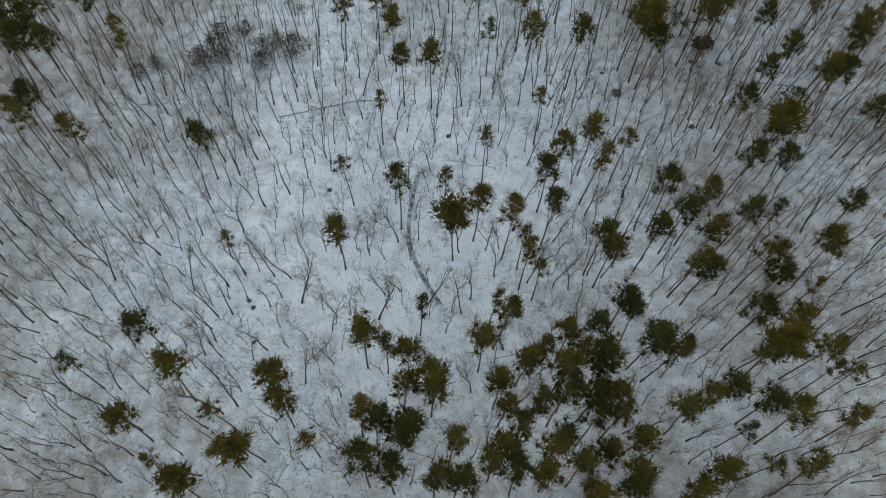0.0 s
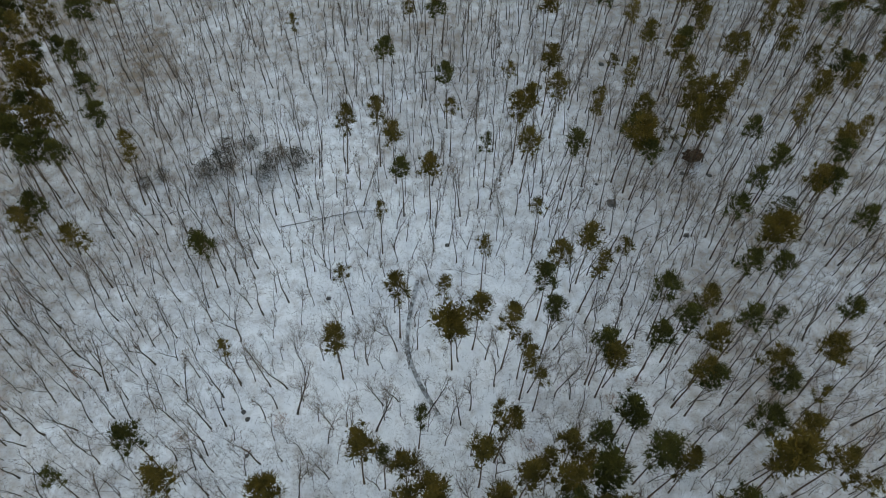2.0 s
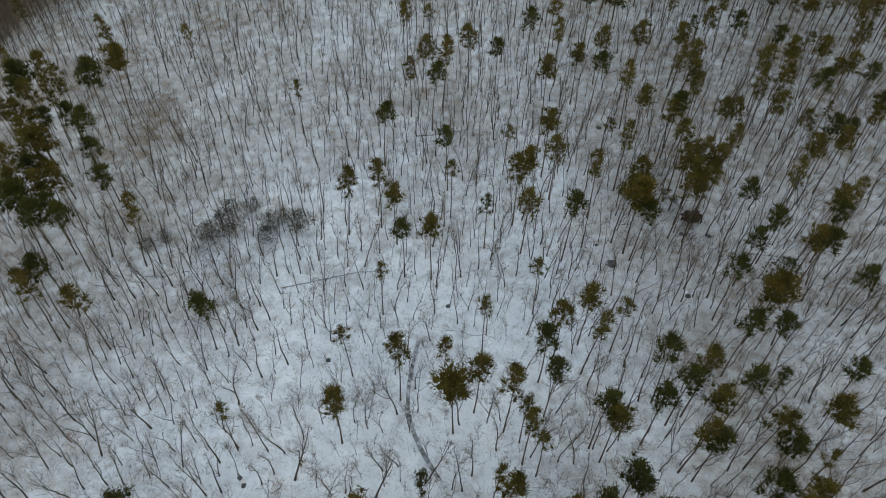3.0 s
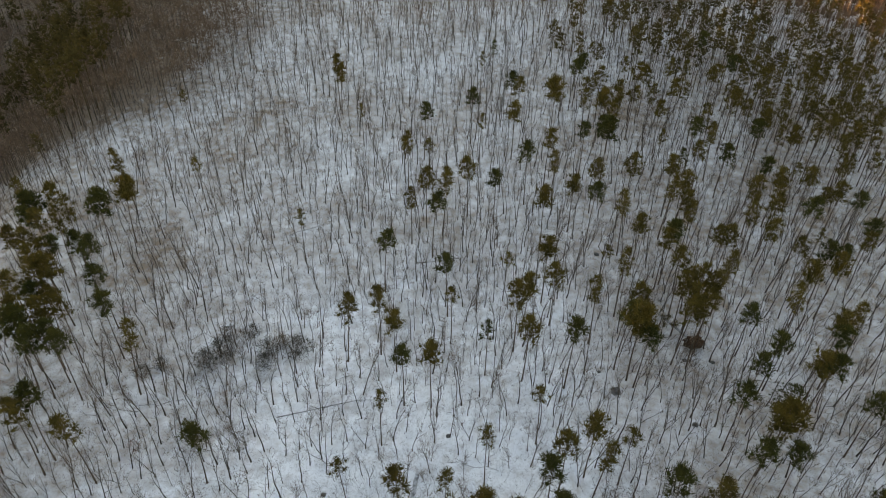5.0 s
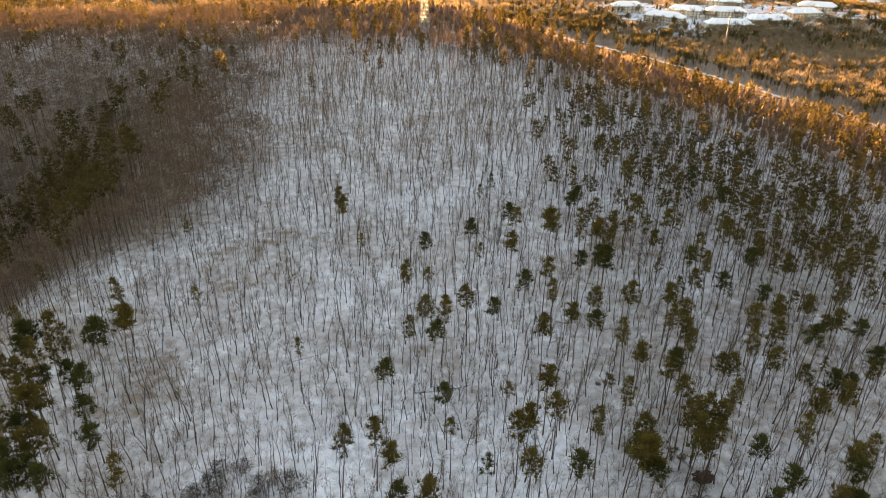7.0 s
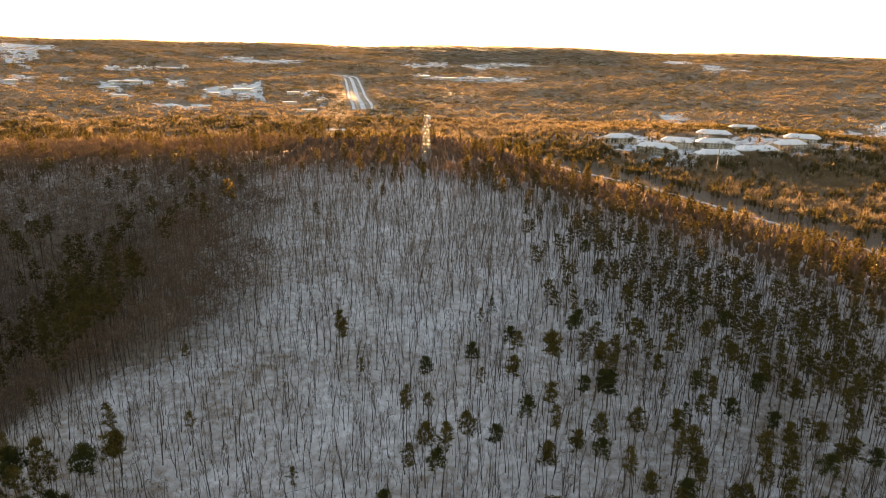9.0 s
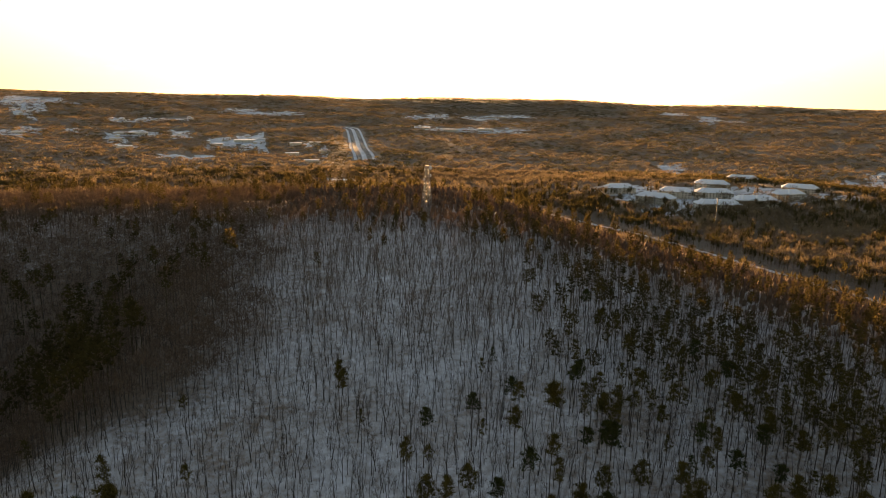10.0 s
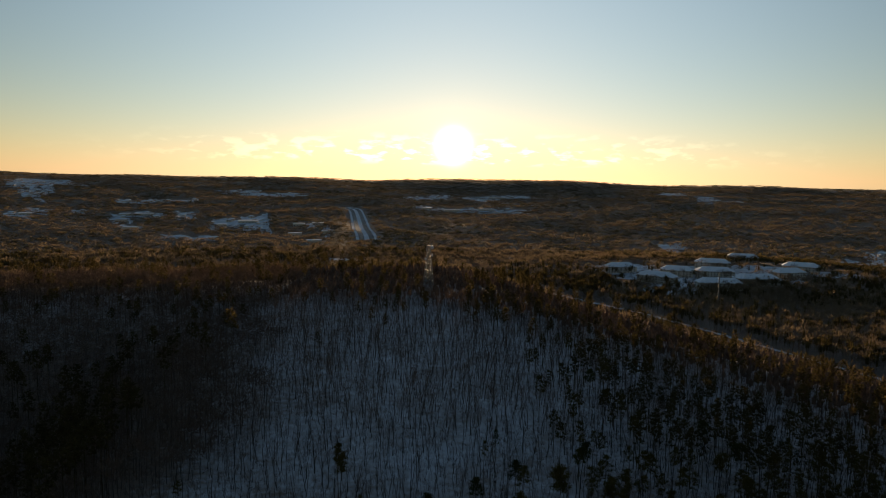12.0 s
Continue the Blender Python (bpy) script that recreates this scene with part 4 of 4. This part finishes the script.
for x, y, n, turn in ((306, 930, 9, 70), (296, 872, 8, 90), (362, 930, 10, 80), (425, 1005, 9, 75), (280, 1045, 7, 90), (440, 935, 8, 100), (560, 1008, 8, 85), (520, 985, 6, 80)):
    for i in range(n):
        if random.random() < 0.8:
            w = radians(turn - 90)
            stand(random.choice(cars), x + 3.1 * i * math.cos(w), y + 3.1 * i * math.sin(w), turn + random.choice((90, -90)))

small = [house(13, 9, 1), house(15, 9, 2), house(18, 10, 1)]
shops = [store(52, 26), store(30, 18), store(80, 30)]


def hamlet(x, y, wide, deep, turn, count, label):
    """A cleared patch under snow with houses about it."""
    snow_patch("snow_field", x, y, wide, deep, turn, label, lift=1.2, rough=0.55)
    CLEAR.extend((x * k, y * k, wide * 0.9) for k in (0.985,))
    c, s = math.cos(radians(turn)), math.sin(radians(turn))
    for _ in range(int(count * 1.4)):
        a, b = random.uniform(-1, 1) * wide * 0.9, random.uniform(-1, 1) * deep * 0.9
        stand(random.choice(small), x + a * c - b * s, y + a * s + b * c, turn + random.choice((0, 90)) + random.uniform(-15, 15))


OPEN = "open snow among far houses and woods"
WEST = [   # x, y, half width, half depth, turn, houses
    (-1970, 3223, 51, 280, 31, 10),
    (-1992, 3449, 130, 271, 30, 14),
    (-1660, 2760, 37, 312, 31, 14),
    (-1707, 2964, 27, 265, 30, 8),
    (-1133, 1825, 28, 93, 32, 3),
    (-1157, 1955, 31, 104, 31, 4),
    (-1066, 2003, 18, 74, 28, 4),
    (-1134, 2426, 29, 118, 25, 6),
    (-1063, 2474, 53, 75, 23, 10),
    (-973, 2547, 59, 78, 21, 10),
    (-868, 1830, 22, 125, 25, 3),
    (-850, 1949, 56, 79, 24, 3),
    (-739, 1613, 21, 92, 25, 3),
]
MIDDLE = [   # x, y, half width, half depth, turn, houses
    (-749, 1973, 26, 109, 21, 6),
    (-563, 1749, 34, 102, 18, 6),
    (-514, 1818, 39, 150, 16, 6),
    (-481, 1827, 11, 254, 15, 2),
    (-569, 1447, 24, 40, 21, 2),
    (-506, 1434, 31, 45, 19, 3),
    (-918, 3205, 84, 115, 16, 6),
    (-753, 3012, 119, 102, 14, 8),
    (-137, 2998, 48, 99, 3, 5),
    (-48, 3124, 58, 171, 1, 6),
    (139, 3038, 82, 142, -3, 10),
    (285, 3215, 102, 135, -5, 10),
    (-92, 2466, 28, 70, 2, 3),
]
EAST = [   # x, y, half width, half depth, turn, houses
    (37, 2419, 83, 67, -1, 4),
    (159, 2384, 91, 79, -4, 6),
    (1174, 3172, 47, 184, -20, 3),
    (1246, 3084, 46, 66, -22, 3),
    (1142, 3601, 57, 175, -18, 3),
    (-348, 1773, 10, 55, 11, 0),
    (-278, 1600, 7, 131, 10, 0),
    (-149, 1155, 22, 20, 7, 0),
    (459, 1434, 23, 83, -18, 0),
    (807, 1308, 16, 100, -32, 3),
    (709, 1208, 24, 60, -30, 1),
]
for x, y, wide, deep, turn, count in WEST + MIDDLE + EAST:
    hamlet(x, y, wide, deep, turn, count, OPEN)
for k, x, y, turn in ((1, -838, 1781, 22), (2, -864, 1935, 22), (1, -726, 1584, 15), (1, -558, 1703, 15), (0, -519, 1810, 15), (1, -378, 1761, 12), (1, -334, 1788, 10), (1, -341, 1548, 12), (1, -276, 1600, 10), (1, -271, 1404, 10), (1, -173, 1107, 8), (1, -75, 2390, 0), (0, 12, 2360, 0), (0, 130, 2400, 0), (2, 216, 3116, -5), (1, -1119, 1837, 30)):
    stand(shops[k], x, y, turn)
    CLEAR.extend((x * q, y * q, 22 if k == 1 else 45) for q in (1.0, 0.985))
stand(small[0], 215, 1030, 10)
CLEAR.append((215, 1020, 16))

# roads
highway, line = ribbon("road", [(-172, 1480), (-190, 1600), (-211, 1694), (-247, 1937), (-289, 2206), (-325, 2400), (-365, 2460)], 46, LOT_SNOW, "snowy verge and median of a dual carriageway", "road", 0.8)
for off in (-11, 11):
    ribbon("carriageway", [(x + off, y) for x, y in line[::8]], 11, ASPHALT, "wet dark carriageway between snowy verges", "road", 1.3)
CLEAR += [(x, y, 32) for x, y in line[::2]]
ROADWAY = [(x * k, y * k, 30) for x, y in line[::2] for k in (1.0, 0.985)]
lane, line2 = ribbon("road", [(120, 880), (164, 806), (194, 764), (217, 735), (264, 630), (322, 501), (400, 350)], 4.5, LOT_SNOW, "narrow snowy road along the foot of the hill", "road", 0.7)
CLEAR += [(x * k, y * k, 8) for x, y in line2 for k in (1.0, 1 - 16 / math.hypot(x, y))]
LANE = line2[::3]
ROADWAY += [(x, y, 6) for x, y in line2]
for i in range(26):
    x, y = line[int(random.uniform(4, len(line) - 4))]
    side_of = random.choice((-11, 11)) + random.choice((-2.5, 2.5))
    ob = stand(random.choice(cars), x + side_of, y, 9)
    ob.location.z += 1.3

# the steel pole before the apartments
pole = tagged(new("utility_pole"), "tall bare steel pole rising out of the woods", "pole")
pole.matrix_basis = pose(301, 768, ground_z(301, 768))
s = Soup()
s.tube([Vector((0, 0, -0.5)), Vector((0, 0, 20)), Vector((0, 0, 42))], [0.8, 0.65, 0.45], 10)
link_mesh("shaft", s.v, s.f, STEEL, pole)
for z, w in ((41, 2.6), (38, 3.2), (35, 3.2)):
    strut("crossarm", (-w, 0, z), (w, 0, z + 0.3), 0.14, STEEL, pole)

# ---- the woods over the crest and on the plain ----
grid = collections.defaultdict(list)
for cx, cy, cr in CLEAR:
    for i in range(int((cx - cr) // 50), int((cx + cr) // 50) + 1):
        for j in range(int((cy - cr) // 50), int((cy + cr) // 50) + 1):
            grid[i, j].append((cx, cy, cr))


strict = collections.defaultdict(list)
for cx, cy, cr in ROADWAY:
    for i in range(int((cx - cr) // 50), int((cx + cr) // 50) + 1):
        for j in range(int((cy - cr) // 50), int((cy + cr) // 50) + 1):
            strict[i, j].append((cx, cy, cr))


def on_road(x, y):
    return any((x - cx) ** 2 + (y - cy) ** 2 < cr * cr for cx, cy, cr in strict.get((int(x // 50), int(y // 50)), ()))


def far_spots(count, near_r, far_r, power):
    out = []
    while len(out) < count:
        r = near_r + (far_r - near_r) * random.random() ** power
        w = random.uniform(-0.68, 0.68)
        x, y = r * math.sin(w), r * math.cos(w)
        if past_crest(x, y) < (45 if x > 40 else 90) or on_road(x, y) or random.random() > 0.12 + 0.5 * (noise.noise((x * 0.025, y * 0.025, 30)) > 0.22) and any((x - cx) ** 2 + (y - cy) ** 2 < cr * cr for cx, cy, cr in grid.get((int(x // 50), int(y // 50)), ())):
            continue
        out.append((x, y))
    return out


def low_by_lane(x, y):
    """Trees stand low on the bank above the lane."""
    r = math.hypot(x, y)
    if r > 900 or x < 60:
        return 1.0
    for d, reach, size in ((45, 40, 0.5), (130, 50, 0.75)):
        if any(math.hypot(x * (1 + d / r) - a, y * (1 + d / r) - b) < reach for a, b in LANE):
            return size
    return 1.0


def far_places(list_of):
    return [(x, y, ground_z(x, y), random.uniform(0, 6.28), s * low_by_lane(x, y) ** 0.5 * (1 + max(0, math.hypot(x, y) - 900) / 2000), s * (1 - 0.3 * smooth((math.hypot(x, y) - 800) / 900)) * low_by_lane(x, y)) for x, y in list_of for s in (random.triangular(0.75, 1.25, 0.95),)]


def is_pine_at(x, y):
    return 0.7 * noise.noise((x * 0.004, y * 0.004, 21)) + 0.7 * noise.noise((x * 0.025, y * 0.025, 4)) + random.gauss(0, 0.22) > (0.0 if y < 1000 else 0.2)


close_by, all_far = far_spots(14500, 330, 1300, 0.68), far_spots(34000, 1150, 4950, 1.1)
is_pine = [is_pine_at(x, y) for x, y in all_far]
tagged(scatter("far_bare_woods", [crown_clump(random.uniform(11, 14), random.uniform(6, 8.5), 18, 0.85, 0, 2.1, False) for _ in range(20)], far_places([p for p, q in zip(all_far, is_pine) if not q]), WOODS), "brown leafless woods stretching over the plain", "woods", kind="stuff")
tagged(scatter("far_pine_woods", [crown_clump(random.uniform(12, 16), random.uniform(4.5, 6), 18, 0.85, 0, 1.9, False) for _ in range(12)], far_places([p for p, q in zip(all_far, is_pine) if q]), HAZED_STAND), "dark pine stands in the woods of the plain", "woods", kind="stuff")

# the nearer slope beyond the crest, with finer crowns
for bx, by in ((252, 1013), (282, 933), (321, 972), (402, 1056), (487, 1152), (370, 962), (348, 887), (406, 913), (473, 965), (523, 1030)):
    for _ in range(9):
        close_by.append((bx - 10 + random.uniform(-36, 36), by - random.uniform(17, 30)))
while len(close_by) < 18500:
    w, r = random.uniform(0.1, 0.66), random.uniform(430, 1000)
    x, y = r * math.sin(w), r * math.cos(w)
    if past_crest(x, y) > 70 and not on_road(x, y) and not any((x - cx) ** 2 + (y - cy) ** 2 < cr * cr for cx, cy, cr in grid.get((int(x // 50), int(y // 50)), ())):
        close_by.append((x, y))
valley, beyond = [p for p in close_by if math.hypot(*p) < 850], [p for p in close_by if math.hypot(*p) >= 850]
for name, there, wide, blades, thick in (("valley", valley, 4.6, 42, 0.19), ("slope", beyond, 5.8, 34, 0.32)):
    bare = [crown_clump(random.uniform(12, 16), wide * random.uniform(0.85, 1.15), blades, thick, 0, 1.5, name == "valley") for _ in range(12)]
    pine = [crown_clump(random.uniform(14, 18), wide * random.uniform(0.6, 0.8), blades, thick, 0.3, 1.3, name == "valley") for _ in range(8)]
    tagged(scatter(name + "_bare_woods", bare, far_places([p for p in there if not is_pine_at(*p)]), WOODS), "leafless brown woods on the slope beyond the crest", "woods", kind="stuff")
    tagged(scatter(name + "_pine_woods", pine, far_places([p for p in there if is_pine_at(*p)]), FAR_PINE), "dark pines on the slope beyond the crest", "woods", kind="stuff")

# ---- the forest floor: what lies and grows low on it ----
GREY_SHRUB = material("grey_green_shrub", (0.05, 0.047, 0.036), (0.10, 0.092, 0.075), 0.8, vary=0.3, thin=0.2)
BEECH = material("withered_beech_leaves", (0.26, 0.15, 0.12), (0.38, 0.25, 0.2), 0.9, vary=0.3, thin=0.3)
ROCK = material("dark_rock", (0.05, 0.047, 0.044), (0.16, 0.15, 0.14), 1.2, bump=0.08, fine=5)
LOG = material("fallen_log", (0.12, 0.1, 0.085), (0.42, 0.42, 0.42), 0.7, bump=0.04, fine=9, vary=0.2)
EARTH = material("torn_earth", (0.055, 0.03, 0.018), (0.11, 0.062, 0.038), 2.0, bump=0.15, fine=4)
BROOK = material("brook_bed", (0.07, 0.068, 0.066), (0.5, 0.52, 0.54), 1.6, rough=0.5, bump=0.12, fine=2.2)


def bush(name, wide, tall, tufts, mat, label, category, group, blade=0.026):
    th = tagged(new(name), label, category, group)
    stem, leaf = Soup(), Soup()
    for _ in range(7):
        w = random.uniform(0, 6.28)
        b = limb(Vector((0, 0, -0.1)), Vector((math.cos(w) * 0.6, math.sin(w) * 0.6, 1)).normalized(), tall * 0.9, 0.18, 0.05, 3)
        stem.tube(b, [0.04, 0.03, 0.02, 0], 3)
    for _ in range(tufts):
        w, q, f = random.uniform(0, 6.28), math.sqrt(random.random()), random.random()
        r = wide * math.sqrt(max(0.08, 1 - (2 * f - 0.85) ** 2)) * q
        c = Vector((math.cos(w) * r, math.sin(w) * r, 0.15 + tall * f))
        for _ in range(6):
            leaf.blade(c, c + Vector((random.gauss(0, 1), random.gauss(0, 1), random.gauss(0.4, 0.7))).normalized() * random.uniform(0.25, 0.55), blade)
    link_mesh("stem", stem.v, stem.f, BARK, th)["kind"] = "stuff"
    link_mesh("foliage", leaf.v, leaf.f, mat, th)["kind"] = "stuff"
    return th


shrubs = [bush("shrub", 2.9, 3.6, 420, GREY_SHRUB, "grey-green evergreen shrub spreading over snow", "shrub", "shrubs in the hollow") for _ in range(3)]
for i, (x, y) in enumerate([(-46.7, 106.7), (-36.7, 108.1), (-30.1, 108.3), (-46.5, 112.4), (-41.3, 113.7), (-36.9, 104.2), (-58.6, 103.5), (-49.5, 104.8), (-34.0, 110.5), (-62, 101)]):
    put(shrubs[i % 3], x, y, (1.3, 1.0, 1.25, 0.9, 0.8, 0.9, 0.7, 1.0, 0.8, 0.7)[i], placed)
cedar = bush("cedar_tree", 4.2, 8.5, 620, DARK_NEEDLES, "dense round dark-green cedar in snow", "tree", "cedars", 0.07)
put(cedar, 71.2, 93.5, 1.0, placed)
ivy = bush("ivy_clad_stump", 1.3, 8.0, 150, DARK_NEEDLES, "broken trunk clad in dark ivy", "tree", "ivy", 0.06)
put(ivy, -46.1, 83.6, 1.0, placed)
saplings = [bush("beech_sapling", 1.7, 3.4, 70, BEECH, "young beech holding pale withered pinkish leaves", "sapling", "beech saplings", 0.028) for _ in range(3)]
for i, (x, y) in enumerate([(-60.7, 55.5), (-40.9, 45.1), (-25.0, 48.1), (-76.2, 70.6), (-40.6, 30.4), (35.7, 56.4), (31.2, 52.7), (39.9, 33.9), (16.5, 44.1), (-71.8, 119.2), (-42.5, 94.3), (-56.6, 82.2), (-79.5, 76.1)]):
    put(saplings[i % 3], x, y, random.uniform(0.7, 1.1), placed)


def rock(size):
    bm = bmesh.new()
    bmesh.ops.create_icosphere(bm, subdivisions=2, radius=size)
    for v in bm.verts:
        v.co *= 1 + 0.45 * noise.noise(v.co * 1.3 / size + Vector((size * 9, 0, 0)))
        v.co.z *= 0.62
    me = bpy.data.meshes.new("rock")
    bm.to_mesh(me)
    bm.free()
    me.materials.append(ROCK)
    return tagged(new("rock", me), "dark weathered rock lying in snow", "rock", "rocks on the forest floor")


rocks = [rock(0.8), rock(0.6), rock(0.95)]
for i, (x, y, s) in enumerate([(37.9, 99.1, 1.5), (35.3, 104.6, 0.7), (41.3, 144.7, 0.9), (52.3, 90.7, 0.9), (26.7, 133.9, 0.8), (-31.7, 50.0, 0.5), (-30.8, 48.7, 0.6), (-32.1, 50.6, 0.4), (-19.8, 73.4, 0.5), (-29.8, 42.4, 0.5), (-53.6, 54.1, 0.4), (2.7, 86.8, 0.6), (-37.3, 42.2, 0.4), (61, 108, 0.9), (55, 108.5, 0.6)]):
    put(rocks[i % 3], x, y, s, placed)


def fallen(a, b, r):
    """A log lying on the ground from a to b, with the stubs of its branches."""
    th = tagged(new("fallen_log"), "fallen grey tree trunk lying on the snow", "log", "fallen logs")
    A, B = (Vector((x, y, ground_z(x, y) + r * 0.8)) for x, y in (a, b))
    d = (B - A) / 4
    s = Soup()
    s.tube([A + d * i + Vector((random.gauss(0, 0.3), random.gauss(0, 0.3), 0)) for i in range(5)], [r, r * 0.9, r * 0.75, r * 0.6, r * 0.4], 7)
    s.f += [tuple(range(6, -1, -1)), tuple(range(len(s.v) - 7, len(s.v)))]
    link_mesh("trunk", s.v, s.f, LOG, th)
    for i in range(5):
        p = A + d * random.uniform(1.5, 4)
        t = Soup()
        t.tube(limb(p, rand_dir(d.normalized() + Vector((0, 0, 0.5)), 0.6), random.uniform(0.8, 2.4), 0.15, 0, 2), [r * 0.35, r * 0.2, 0], 4)
        link_mesh("branch", t.v, t.f, LOG, th)


for a, b, r in (((-24.8, 98.8), (-17.5, 102.3), 0.09), ((-31.0, 90.9), (-10.5, 96.3), 0.12), ((-60.1, 92.9), (-51.1, 94.6), 0.11), ((-58.6, 119.7), (-51.7, 127.2), 0.12), ((-30.8, 51.4), (-27.3, 51.5), 0.11), ((66.8, 102.9), (81.0, 101.6), 0.11), ((83.8, 88.1), (90.8, 88.2), 0.14), ((12.5, 79.5), (2.5, 81), 0.09), ((-66, 60), (-58, 63), 0.11), ((40, 70), (46, 75), 0.11), ((-5, 140), (9, 143), 0.12), ((-40, 150), (-30, 156), 0.12)):
    fallen(a, b, r)

# an uprooted tree with its plate of roots and earth
plate = tagged(new("uprooted_tree"), "uprooted pine with a brown plate of roots and earth", "tree")
plate.matrix_basis = pose(57.7, 112.5, ground_z(57.7, 112.5))
bm = bmesh.new()
bmesh.ops.create_icosphere(bm, subdivisions=3, radius=2.0)
for v in bm.verts:
    v.co *= 1 + 0.6 * noise.noise(v.co * 1.5)
    v.co.y *= 0.35
    v.co.z = v.co.z * 0.95 + 1.5
part("root_plate", bm, EARTH, plate, "upturned plate of brown earth and roots")
s = Soup()
stem_line = limb(Vector((0, 0.4, 1.4)), Vector((-0.56, 0.8, 0.02)), 16, 0.03, -0.01, 5)
s.tube(stem_line, [0.34, 0.32, 0.28, 0.22, 0.15, 0.08], 7)
link_mesh("trunk", s.v, s.f, LOG, plate)
s = Soup()
for i in range(26):
    p, d = along(stem_line, random.uniform(0.35, 1.0))
    needle_clump(s, p + Vector((random.gauss(0, 0.9), random.gauss(0, 0.7), random.uniform(-0.3, 1.3))), random.uniform(0.6, 1.1), 50)
link_mesh("crown", s.v, s.f, NEEDLES, plate, "browning needles of the fallen crown")["kind"] = "stuff"
for _ in range(9):
    s = Soup()
    w = random.uniform(0, 6.28)
    s.tube(limb(Vector((math.cos(w) * 1.7, -0.2, 1.7 + math.sin(w) * 1.6)), Vector((math.cos(w), -0.5, math.sin(w) * 0.6 + 0.2)).normalized(), 1.5, 0.25, 0, 3), [0.09, 0.06, 0.04, 0], 4)
    link_mesh("root", s.v, s.f, LOG, plate)

# the little brook through the glade
brook, _ = ribbon("water", [(-3.0, 78), (-3.8, 73.3), (-4.7, 69.0), (-5.1, 64.9), (-4.7, 60.9), (-3.2, 57.5), (-1.0, 54.0), (1.5, 50)], 0.7, BROOK, "narrow dark brook between snowy banks", "brook", 0.25)

# low twigs and saplings poking through the snow
sprigs = []
for _ in range(12):
    s = Soup()
    for _ in range(4):
        w = random.uniform(0, 6.28)
        d = Vector((math.cos(w) * 0.7, math.sin(w) * 0.7, random.uniform(0.6, 1.4))).normalized()
        L = random.uniform(0.6, 2.4)
        base = Vector((random.gauss(0, 0.5), random.gauss(0, 0.5), -0.05))
        s.blade(base, base + d * L, 0.022)
        s.blade(base + d * L * 0.5, base + d * L * 0.5 + rand_dir(d, 0.6) * L * 0.5, 0.016)
    sprigs.append(s.arrays())
low = []
while len(low) < 22000:
    y = 8 + 300 * random.random() ** 1.2
    x = random.uniform(-1, 1) * (66 + 0.6 * y)
    if random.random() < 0.5 + 0.9 * noise.noise((x * 0.05, y * 0.05, 2)):
        low.append((x, y))
tagged(scatter("undergrowth", sprigs, spots(low, 0.6, 1.5), BARK), "low bare twigs and brambles poking through the snow", "undergrowth", kind="stuff")
